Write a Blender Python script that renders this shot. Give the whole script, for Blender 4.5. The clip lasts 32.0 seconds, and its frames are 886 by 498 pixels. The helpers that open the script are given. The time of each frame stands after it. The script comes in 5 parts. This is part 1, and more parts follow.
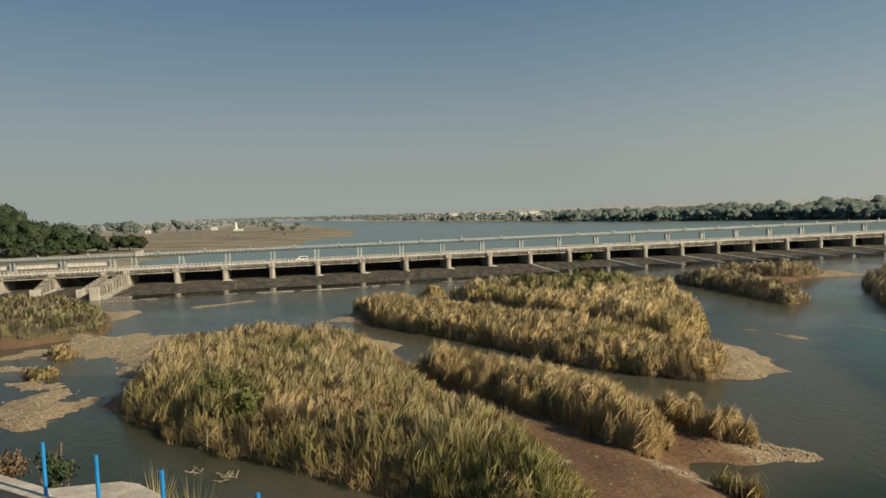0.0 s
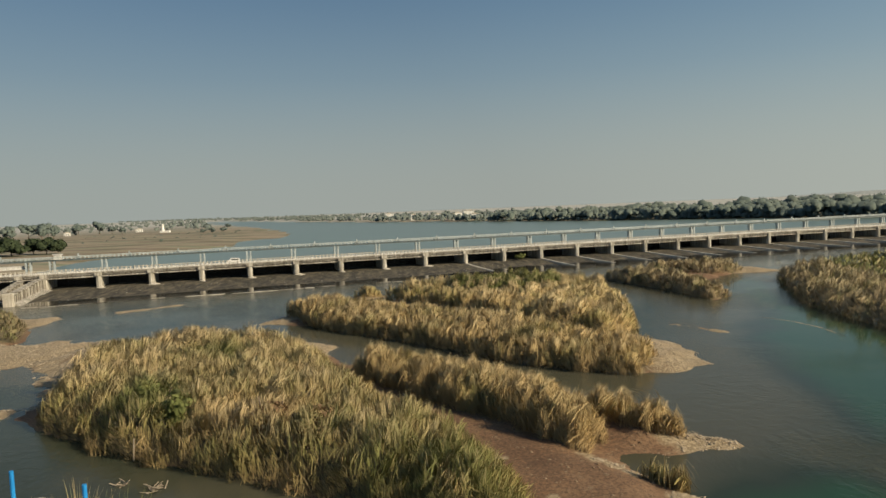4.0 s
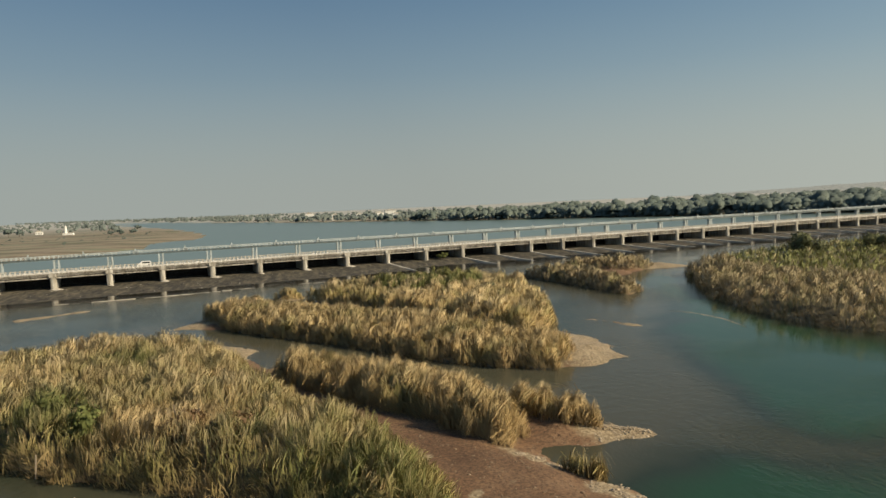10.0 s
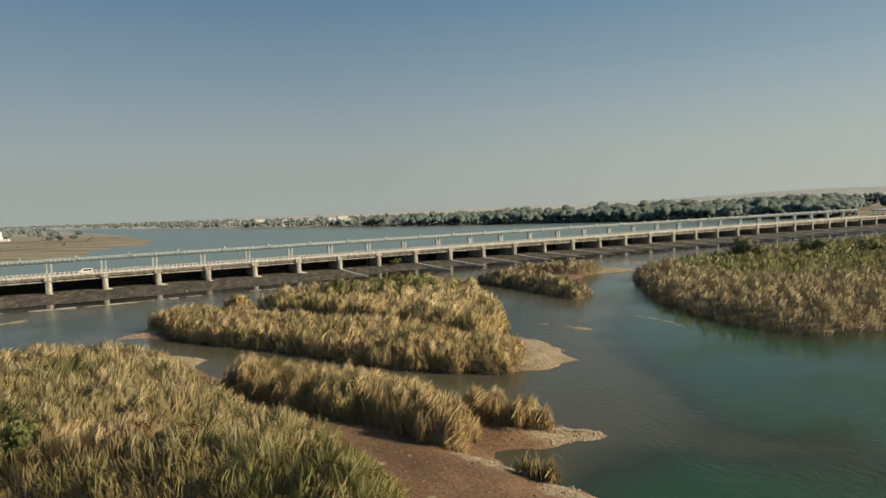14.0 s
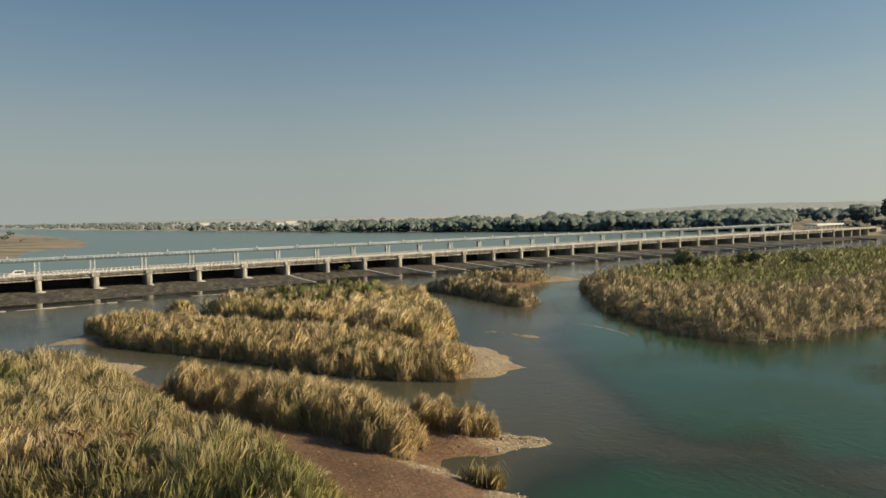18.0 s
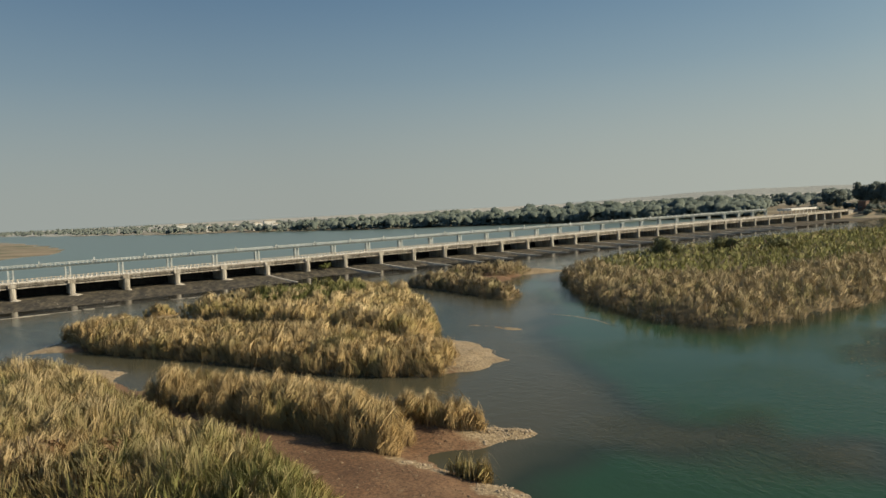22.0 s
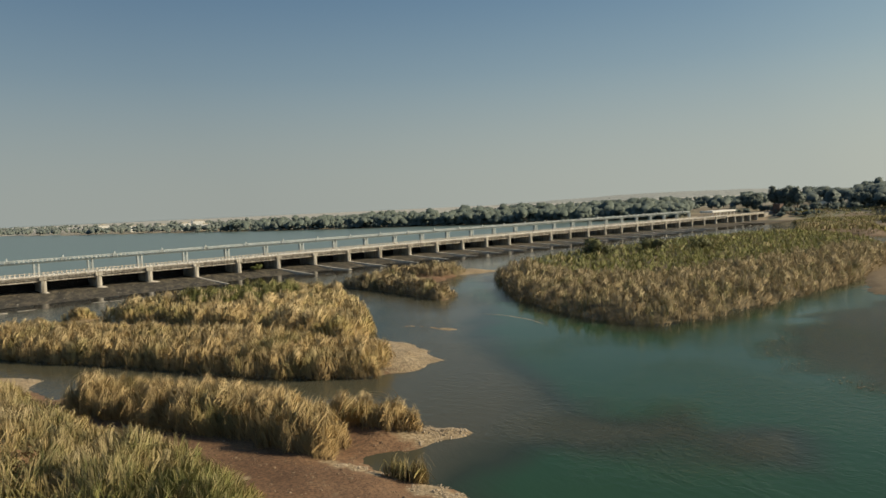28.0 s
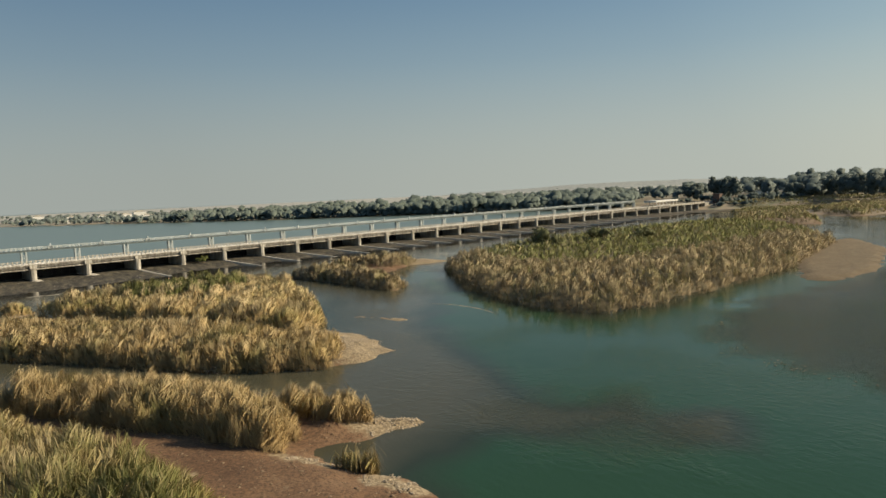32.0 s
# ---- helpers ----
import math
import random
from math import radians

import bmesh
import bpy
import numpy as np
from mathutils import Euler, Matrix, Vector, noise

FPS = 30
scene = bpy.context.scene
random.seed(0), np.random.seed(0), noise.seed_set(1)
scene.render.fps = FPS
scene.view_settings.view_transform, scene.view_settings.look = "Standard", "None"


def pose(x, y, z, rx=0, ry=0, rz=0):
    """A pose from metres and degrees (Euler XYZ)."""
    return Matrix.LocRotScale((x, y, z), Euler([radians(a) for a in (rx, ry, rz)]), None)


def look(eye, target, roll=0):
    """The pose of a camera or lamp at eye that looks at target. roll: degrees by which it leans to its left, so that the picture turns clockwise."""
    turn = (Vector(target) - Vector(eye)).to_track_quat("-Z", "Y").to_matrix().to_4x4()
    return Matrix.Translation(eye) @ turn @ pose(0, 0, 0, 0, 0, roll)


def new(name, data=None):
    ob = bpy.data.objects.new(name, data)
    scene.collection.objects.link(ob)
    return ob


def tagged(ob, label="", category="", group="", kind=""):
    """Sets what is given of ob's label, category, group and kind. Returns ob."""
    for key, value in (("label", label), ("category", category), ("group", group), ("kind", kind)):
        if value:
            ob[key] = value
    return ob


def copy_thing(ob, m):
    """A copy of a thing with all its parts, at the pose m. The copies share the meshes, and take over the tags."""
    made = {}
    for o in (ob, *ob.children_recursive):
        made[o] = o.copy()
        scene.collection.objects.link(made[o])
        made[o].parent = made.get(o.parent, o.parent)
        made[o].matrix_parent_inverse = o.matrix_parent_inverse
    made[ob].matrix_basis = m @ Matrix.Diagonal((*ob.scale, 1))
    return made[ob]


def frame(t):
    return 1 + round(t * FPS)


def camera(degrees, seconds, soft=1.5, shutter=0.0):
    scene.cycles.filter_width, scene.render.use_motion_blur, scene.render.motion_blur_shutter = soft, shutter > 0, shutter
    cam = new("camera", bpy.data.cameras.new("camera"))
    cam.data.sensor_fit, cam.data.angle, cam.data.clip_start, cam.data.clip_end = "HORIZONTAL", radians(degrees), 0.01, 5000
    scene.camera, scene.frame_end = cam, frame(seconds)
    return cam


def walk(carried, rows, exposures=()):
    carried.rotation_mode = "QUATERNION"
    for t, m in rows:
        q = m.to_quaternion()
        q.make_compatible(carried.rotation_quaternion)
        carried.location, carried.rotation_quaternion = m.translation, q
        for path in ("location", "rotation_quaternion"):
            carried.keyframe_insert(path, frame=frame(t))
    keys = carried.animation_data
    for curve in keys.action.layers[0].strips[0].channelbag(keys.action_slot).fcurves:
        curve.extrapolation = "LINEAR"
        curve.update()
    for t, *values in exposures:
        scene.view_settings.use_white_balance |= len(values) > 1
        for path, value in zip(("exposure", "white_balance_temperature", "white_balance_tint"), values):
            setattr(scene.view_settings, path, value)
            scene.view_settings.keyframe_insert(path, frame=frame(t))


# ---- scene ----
cam = camera(67.6, 32.0, soft=1.5)
EYE = 26.0
# the camera stands still high over the river and pans: seconds, yaw, pitch, roll
ROWS = [
    (0.0, 0.0, -3.44, 2.05),
    (0.5, -0.26, -3.38, 1.88),
    (1.0, -0.96, -3.48, 2.14),
    (1.5, -1.73, -3.55, 2.18),
    (2.0, -2.48, -3.53, 1.99),
    (2.5, -3.04, -3.6, 2.02),
    (3.0, -3.81, -3.67, 2.08),
    (3.5, -4.78, -3.6, 2.15),
    (5.5, -7.24, -3.81, 2.01),
    (6.0, -7.77, -3.91, 1.85),
    (6.5, -8.24, -3.86, 1.97),
    (7.0, -8.7, -3.83, 2.01),
    (7.5, -9.19, -3.86, 2.11),
    (8.0, -9.67, -3.88, 2.2),
    (8.5, -10.26, -3.8, 2.17),
    (9.0, -10.94, -3.87, 2.23),
    (9.5, -11.62, -3.98, 2.36),
    (10.0, -12.35, -3.93, 2.42),
    (10.5, -13.11, -3.88, 2.35),
    (11.0, -13.73, -3.69, 2.22),
    (11.5, -14.19, -3.47, 2.2),
    (12.0, -14.64, -3.49, 2.27),
    (12.5, -15.11, -3.55, 2.29),
    (13.0, -15.55, -3.59, 2.33),
    (13.5, -15.95, -3.67, 2.39),
    (14.0, -16.43, -3.61, 2.33),
    (14.5, -16.89, -3.74, 2.33),
    (16.5, -19.09, -3.39, 2.18),
    (17.0, -19.35, -3.36, 2.2),
    (17.5, -18.95, -3.62, 2.35),
    (18.0, -20.73, -3.12, 1.21),
    (18.5, -21.05, -3.55, 1.49),
    (19.0, -20.89, -3.44, 1.74),
    (19.5, -20.84, -3.43, 1.87),
    (20.0, -20.9, -3.4, 1.96),
    (20.5, -20.72, -3.46, 2.14),
    (21.0, -20.93, -3.64, 2.31),
    (21.5, -21.68, -3.63, 2.66),
    (22.0, -22.51, -3.6, 2.85),
    (22.5, -23.28, -3.61, 2.9),
    (23.0, -23.73, -3.61, 2.79),
    (23.5, -24.1, -3.69, 2.83),
    (24.0, -24.29, -3.7, 2.82),
    (24.5, -24.54, -3.7, 2.78),
    (25.0, -24.88, -3.78, 2.83),
    (25.5, -25.48, -3.78, 2.75),
    (27.5, -27.67, -4.02, 2.64),
    (28.0, -28.1, -3.8, 2.54),
    (28.5, -28.74, -4.07, 2.58),
    (29.0, -29.4, -4.1, 2.61),
    (29.5, -29.9, -4.17, 2.56),
    (30.0, -30.33, -4.21, 2.55),
    (30.5, -30.9, -4.43, 2.53),
    (31.0, -31.34, -4.85, 2.56),
    (31.5, -31.9, -4.92, 2.54),
    (32.0, -32.43, -4.85, 2.57),
]
walk(cam, [(t, pose(0, 0, EYE, 90 + pitch, roll, yaw)) for t, yaw, pitch, roll in ROWS],
     [(0.0, 0.0), (1.5, 0.04), (3.5, 0.08), (8.0, 0.11), (14.0, 0.14), (20.7, 0.16), (21.8, 0.06), (24.0, 0.02), (29.5, 0.05), (30.7, 0.14), (32.0, 0.16)])

# ---- light ----
SUN_TO = Vector((0.79, -0.42, 0.48)).normalized()
SUN_EL = math.asin(SUN_TO.z)
SUN_AZ = math.atan2(SUN_TO.x, SUN_TO.y)

world = bpy.data.worlds.new("hazy_sky")
scene.world = world
world.use_nodes = True
wn, wl = world.node_tree.nodes, world.node_tree.links
wn.clear()
w_out, w_bg, w_sky = wn.new("ShaderNodeOutputWorld"), wn.new("ShaderNodeBackground"), wn.new("ShaderNodeTexSky")
w_sky.sky_type = "NISHITA"
w_sky.sun_disc = False
w_sky.sun_elevation, w_sky.sun_rotation = SUN_EL, SUN_AZ
w_sky.air_density, w_sky.dust_density, w_sky.ozone_density = 1.0, 1.0, 2.0
w_bg.inputs["Strength"].default_value = 0.05
wl.new(w_sky.outputs[0], w_bg.inputs["Color"])
# dry-season haze: a veil that thins with height all round the sky
w_co, w_sep = wn.new("ShaderNodeTexCoord"), wn.new("ShaderNodeSeparateXYZ")
wl.new(w_co.outputs["Generated"], w_sep.inputs[0])
w_veil, w_thin = wn.new("ShaderNodeValToRGB"), wn.new("ShaderNodeValToRGB")
for r_, stops in ((w_veil, ((0.0, (0.36, 0.385, 0.352)), (0.09, (0.342, 0.385, 0.367)), (0.19, (0.23, 0.33, 0.385)), (0.34, (0.10, 0.205, 0.34)))),
                  (w_thin, ((0.0, (1, 1, 1)), (0.12, (0.92, 0.92, 0.92)), (0.34, (0.7, 0.7, 0.7)), (0.8, (0.2, 0.2, 0.2))))):
    while len(r_.color_ramp.elements) < len(stops):
        r_.color_ramp.elements.new(0.5)
    for e_, (p_, c_) in zip(r_.color_ramp.elements, stops):
        e_.position, e_.color = p_, (*c_, 1)
    r_.color_ramp.interpolation = "B_SPLINE"
    wl.new(w_sep.outputs["Z"], r_.inputs[0])
w_haze, w_mix = wn.new("ShaderNodeBackground"), wn.new("ShaderNodeMixShader")
w_haze.inputs["Strength"].default_value = 0.90
# the haze is brighter and warmer towards the sun
w_dot = wn.new("ShaderNodeVectorMath")
w_dot.operation = "DOT_PRODUCT"
w_dot.inputs[1].default_value = SUN_TO
wl.new(w_co.outputs["Generated"], w_dot.inputs[0])
w_glow = wn.new("ShaderNodeValToRGB")
for e_, (p_, c_) in zip((w_glow.color_ramp.elements[0], w_glow.color_ramp.elements.new(0.45), w_glow.color_ramp.elements.new(0.8), w_glow.color_ramp.elements[-1]), ((0.0, (0.98, 1.0, 1.02)), (0.38, (1.0, 1.0, 1.0)), (0.72, (1.28, 1.26, 1.22)), (1.0, (2.0, 1.85, 1.6)))):
    e_.position, e_.color = p_, (*c_, 1)
w_half = wn.new("ShaderNodeMath")
w_half.operation = "MULTIPLY_ADD"
w_half.inputs[1].default_value, w_half.inputs[2].default_value = 0.5, 0.5
wl.new(w_dot.outputs["Value"], w_half.inputs[0])
wl.new(w_half.outputs[0], w_glow.inputs[0])
w_lit = wn.new("ShaderNodeMix")
w_lit.data_type, w_lit.blend_type = "RGBA", "MULTIPLY"
w_lit.inputs[0].default_value = 1.0
wl.new(w_veil.outputs[0], w_lit.inputs[6])
wl.new(w_glow.outputs[0], w_lit.inputs[7])
wl.new(w_lit.outputs[2], w_haze.inputs["Color"])
wl.new(w_thin.outputs[0], w_mix.inputs[0])
wl.new(w_bg.outputs[0], w_mix.inputs[1])
wl.new(w_haze.outputs[0], w_mix.inputs[2])
wl.new(w_mix.outputs[0], w_out.inputs["Surface"])

sun = new("sun", bpy.data.lights.new("sun", "SUN"))
sun.data.energy, sun.data.angle, sun.data.color = 6.0, radians(0.6), (1.0, 0.83, 0.58)
sun.matrix_world = look(SUN_TO * 400, (0, 0, 0))


# ---- materials ----
def shader(name, rough=0.8, metal=0.0):
    m = bpy.data.materials.new(name)
    m.use_nodes = True
    b = m.node_tree.nodes["Principled BSDF"]
    b.inputs["Roughness"].default_value, b.inputs["Metallic"].default_value = rough, metal
    return m, m.node_tree.nodes, m.node_tree.links, b


def ramp(nodes, stops):
    r = nodes.new("ShaderNodeValToRGB")
    while len(r.color_ramp.elements) < len(stops):
        r.color_ramp.elements.new(0.5)
    for e, (p, c) in zip(r.color_ramp.elements, stops):
        e.position, e.color = p, (*c, 1)
    return r


def noise_tex(nodes, links, scale, detail=4, rough=0.6, stretch=None):
    co = nodes.new("ShaderNodeNewGeometry")
    n = nodes.new("ShaderNodeTexNoise")
    n.inputs["Scale"].default_value, n.inputs["Detail"].default_value, n.inputs["Roughness"].default_value = scale, detail, rough
    if stretch:
        mp = nodes.new("ShaderNodeMapping")
        mp.inputs["Scale"].default_value = stretch
        links.new(co.outputs["Position"], mp.inputs["Vector"])
        links.new(mp.outputs[0], n.inputs["Vector"])
    else:
        links.new(co.outputs["Position"], n.inputs["Vector"])
    return n


def mixc(nodes, links, fac, a, b, mode="MIX"):
    x = nodes.new("ShaderNodeMix")
    x.data_type, x.blend_type = "RGBA", mode
    for k, v in ((0, fac), (6, a), (7, b)):
        if hasattr(v, "is_output"):
            links.new(v, x.inputs[k])
        else:
            x.inputs[k].default_value = v if k == 0 else (*v, 1)
    return x.outputs[2]


def mottled(name, stops, scale, rough=0.85, fine=None, bump=0.0, bump_scale=8.0, metal=0.0, stretch=None, streak=0.0):
    """A surface whose colour wanders through stops at one scale and is grained at a finer one."""
    m, n, l, b = shader(name, rough, metal)
    big = noise_tex(n, l, scale, 5, 0.65, stretch)
    r = ramp(n, stops)
    l.new(big.outputs["Fac"], r.inputs[0])
    col = r.outputs[0]
    small = noise_tex(n, l, fine or scale * 9, 6, 0.7)
    g = ramp(n, ((0.3, (0.62, 0.62, 0.62)), (0.7, (1.15, 1.15, 1.15))))
    l.new(small.outputs["Fac"], g.inputs[0])
    col = mixc(n, l, 0.85, col, g.outputs[0], "MULTIPLY")
    if streak:
        st = noise_tex(n, l, 1.0, 4, 0.6, (1.6, 1.6, 0.12))
        sr = ramp(n, ((0.42, (0.35, 0.32, 0.28)), (0.6, (1, 1, 1))))
        l.new(st.outputs["Fac"], sr.inputs[0])
        col = mixc(n, l, streak, col, sr.outputs[0], "MULTIPLY")
    l.new(col, b.inputs["Base Color"])
    if bump:
        bn = noise_tex(n, l, bump_scale, 6, 0.7)
        bp = n.new("ShaderNodeBump")
        bp.inputs["Strength"].default_value, bp.inputs["Distance"].default_value = bump, 0.2
        l.new(bn.outputs["Fac"], bp.inputs["Height"])
        l.new(bp.outputs[0], b.inputs["Normal"])
    return m


def blade_material(name, dry, mid, green, plume):
    """Reed leaves: the attribute tint runs from dry straw to green, rise from root to tip."""
    m, n, l, b = shader(name, 0.75)
    b.inputs["Specular IOR Level"].default_value = 0.15
    tint, rise = n.new("ShaderNodeAttribute"), n.new("ShaderNodeAttribute")
    tint.attribute_name, rise.attribute_name = "tint", "rise"
    r = ramp(n, ((0.12, dry), (0.45, mid), (0.85, green)))
    l.new(tint.outputs["Fac"], r.inputs[0])
    # leaves turn dark brown towards the foot, pale plumes stand above
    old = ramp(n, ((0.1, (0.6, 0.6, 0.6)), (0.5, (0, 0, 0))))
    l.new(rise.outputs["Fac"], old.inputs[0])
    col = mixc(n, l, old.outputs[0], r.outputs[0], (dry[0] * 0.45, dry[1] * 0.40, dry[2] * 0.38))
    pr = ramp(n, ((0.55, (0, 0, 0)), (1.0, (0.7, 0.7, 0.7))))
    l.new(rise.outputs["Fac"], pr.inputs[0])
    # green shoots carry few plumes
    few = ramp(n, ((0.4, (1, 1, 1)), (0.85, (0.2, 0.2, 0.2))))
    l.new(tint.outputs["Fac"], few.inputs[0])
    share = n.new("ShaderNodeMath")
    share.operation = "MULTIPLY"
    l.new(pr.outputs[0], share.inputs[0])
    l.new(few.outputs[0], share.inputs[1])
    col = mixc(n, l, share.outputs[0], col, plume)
    tr = n.new("ShaderNodeBsdfTranslucent")
    mx = n.new("ShaderNodeMixShader")
    mx.inputs[0].default_value = 0.20
    l.new(col, b.inputs["Base Color"])
    l.new(col, tr.inputs["Color"])
    l.new(b.outputs[0], mx.inputs[1])
    l.new(tr.outputs[0], mx.inputs[2])
    l.new(mx.outputs[0], n["Material Output"].inputs["Surface"])
    return m


def leaf_material(name, a, c, thin=0.25):
    m, n, l, b = shader(name, 0.7)
    b.inputs["Specular IOR Level"].default_value = 0.2
    t = n.new("ShaderNodeAttribute")
    t.attribute_name = "tint"
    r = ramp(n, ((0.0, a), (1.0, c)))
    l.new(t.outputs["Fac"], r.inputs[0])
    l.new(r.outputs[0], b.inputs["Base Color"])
    tr = n.new("ShaderNodeBsdfTranslucent")
    mx = n.new("ShaderNodeMixShader")
    mx.inputs[0].default_value = thin
    l.new(r.outputs[0], tr.inputs["Color"])
    l.new(b.outputs[0], mx.inputs[1])
    l.new(tr.outputs[0], mx.inputs[2])
    l.new(mx.outputs[0], n["Material Output"].inputs["Surface"])
    return m


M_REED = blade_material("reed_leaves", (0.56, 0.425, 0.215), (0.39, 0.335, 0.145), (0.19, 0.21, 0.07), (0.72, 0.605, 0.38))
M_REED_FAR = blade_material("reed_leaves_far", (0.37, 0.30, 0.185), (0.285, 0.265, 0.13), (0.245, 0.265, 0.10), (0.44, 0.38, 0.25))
M_LEAF = leaf_material("tree_leaves", (0.032, 0.048, 0.026), (0.075, 0.10, 0.05))
# bank trees greyed and lightened: distance haze put into the leaf colour
M_LEAF_BANK = leaf_material("bank_haze_paled_leaves", (0.095, 0.125, 0.115), (0.135, 0.165, 0.145), 0.15)
M_SHRUB = leaf_material("shrub_leaves", (0.115, 0.14, 0.045), (0.24, 0.26, 0.09))
M_DEAD = leaf_material("withered_leaves", (0.13, 0.075, 0.04), (0.27, 0.18, 0.10))
# three paler greens for far woods, aerial haze put into their base colour
M_LEAF_MID = leaf_material("haze_paled_leaves", (0.145, 0.185, 0.165), (0.185, 0.22, 0.185), 0.15)
M_LEAF_FAR = leaf_material("far_haze_paled_leaves", (0.175, 0.21, 0.195), (0.205, 0.24, 0.215), 0.15)
M_LEAF_HAZE = leaf_material("back_haze_paled_leaves", (0.13, 0.165, 0.155), (0.165, 0.20, 0.18), 0.15)
M_BUSH = leaf_material("dull_bush_leaves", (0.11, 0.12, 0.06), (0.19, 0.20, 0.10))
M_BARK = mottled("bark", ((0.3, (0.10, 0.075, 0.05)), (0.7, (0.20, 0.16, 0.12))), 2.0, 0.9, bump=0.4)
M_CONC = mottled("weathered_concrete", ((0.3, (0.42, 0.40, 0.35)), (0.7, (0.64, 0.62, 0.55))), 0.25, 0.85, fine=3.0, bump=0.25, bump_scale=5, streak=0.75)
M_CONC_PALE = mottled("pale_concrete", ((0.3, (0.48, 0.45, 0.38)), (0.7, (0.66, 0.62, 0.54))), 0.3, 0.8, fine=4.0, bump=0.2, bump_scale=6, streak=0.35)
M_ROAD = mottled("worn_asphalt", ((0.3, (0.05, 0.05, 0.048)), (0.7, (0.10, 0.095, 0.085))), 0.3, 0.9)
M_STEEL = mottled("grey_painted_steel", ((0.3, (0.38, 0.44, 0.45)), (0.7, (0.60, 0.66, 0.67))), 0.6, 0.5, metal=0.15, streak=0.3)
M_GIRDER = mottled("blue_grey_steel", ((0.3, (0.09, 0.12, 0.125)), (0.7, (0.18, 0.215, 0.215))), 0.6, 0.5, metal=0.25, streak=0.3)
M_GATE = mottled("dark_gate_steel", ((0.3, (0.03, 0.03, 0.03)), (0.7, (0.07, 0.065, 0.06))), 0.5, 0.6, metal=0.3, streak=0.4)
M_WHITE = mottled("white_paint", ((0.3, (0.66, 0.66, 0.62)), (0.7, (0.82, 0.82, 0.79))), 0.5, 0.6)
M_BLUE = mottled("blue_paint", ((0.3, (0.01, 0.20, 0.55)), (0.7, (0.02, 0.28, 0.68))), 3.0, 0.45)
M_RED = mottled("red_paint", ((0.3, (0.20, 0.03, 0.03)), (0.7, (0.30, 0.05, 0.04))), 1.0, 0.4)
M_GLASS = mottled("dark_glass", ((0.3, (0.02, 0.025, 0.03)), (0.7, (0.04, 0.045, 0.05))), 1.0, 0.1)
M_RUBBER = mottled("black_rubber", ((0.3, (0.015, 0.015, 0.015)), (0.7, (0.03, 0.03, 0.03))), 2.0, 0.8)
M_BRICK = mottled("old_brick", ((0.3, (0.11, 0.07, 0.058)), (0.7, (0.18, 0.125, 0.10))), 0.8, 0.9)
M_STONE = mottled("river_stones", ((0.3, (0.23, 0.18, 0.12)), (0.5, (0.37, 0.30, 0.21)), (0.72, (0.54, 0.46, 0.35))), 1.7, 0.85, fine=6.0)
M_CLOD = mottled("brown_pebbles", ((0.3, (0.12, 0.08, 0.048)), (0.55, (0.24, 0.165, 0.10)), (0.75, (0.42, 0.34, 0.24))), 3.1, 0.9)
M_WOOD = mottled("bleached_driftwood", ((0.3, (0.22, 0.18, 0.13)), (0.7, (0.42, 0.36, 0.28))), 3.0, 0.9)


# ---- helpers for building ----
def mesh_ob(name, verts, faces, material, parent=None, label="", smooth=False):
    me = bpy.data.meshes.new(name)
    me.from_pydata(verts, [], faces)
    me.materials.append(material)
    if smooth:
        me.shade_smooth()
    ob = new(name, me)
    ob.parent = parent
    return tagged(ob, label)


def part(name, bm, material, parent=None, label="", bevel=0.0):
    if bevel:
        bmesh.ops.bevel(bm, geom=bm.edges[:], offset=bevel, segments=1, affect="EDGES")
    bmesh.ops.recalc_face_normals(bm, faces=bm.faces)
    me = bpy.data.meshes.new(name)
    bm.to_mesh(me)
    bm.free()
    me.materials.append(material)
    ob = new(name, me)
    ob.parent = parent
    return tagged(ob, label)


def same_part(ob, parent, m):
    """Another part on the same mesh."""
    c = new(ob.name.split(".")[0], ob.data)
    c.parent = parent
    c.matrix_basis = m
    if ob.get("label"):
        c["label"] = ob["label"]
    return c


def add_box(bm, x0, x1, y0, y1, z0, z1):
    return bmesh.ops.create_cube(bm, size=1, matrix=Matrix.Translation(((x0 + x1) / 2, (y0 + y1) / 2, (z0 + z1) / 2)) @ Matrix.Diagonal((x1 - x0, y1 - y0, z1 - z0, 1)))["verts"]


def add_prism(bm, outline, z0, z1):
    lo = [bm.verts.new((x, y, z0)) for x, y in outline]
    hi = [bm.verts.new((x, y, z1)) for x, y in outline]
    n = len(outline)
    bm.faces.new(hi)
    bm.faces.new(lo[::-1])
    for i in range(n):
        bm.faces.new((lo[i], lo[(i + 1) % n], hi[(i + 1) % n], hi[i]))


def add_rod(bm, p, q, r, sides=6):
    p, q = Vector(p), Vector(q)
    m = Matrix.Translation((p + q) / 2) @ (q - p).to_track_quat("Z", "Y").to_matrix().to_4x4()
    bmesh.ops.create_cone(bm, cap_ends=True, segments=sides, radius1=r, radius2=r, depth=(q - p).length, matrix=m)


def empty(name, m=Matrix()):
    ob = new(name)
    ob.matrix_basis = m
    return ob


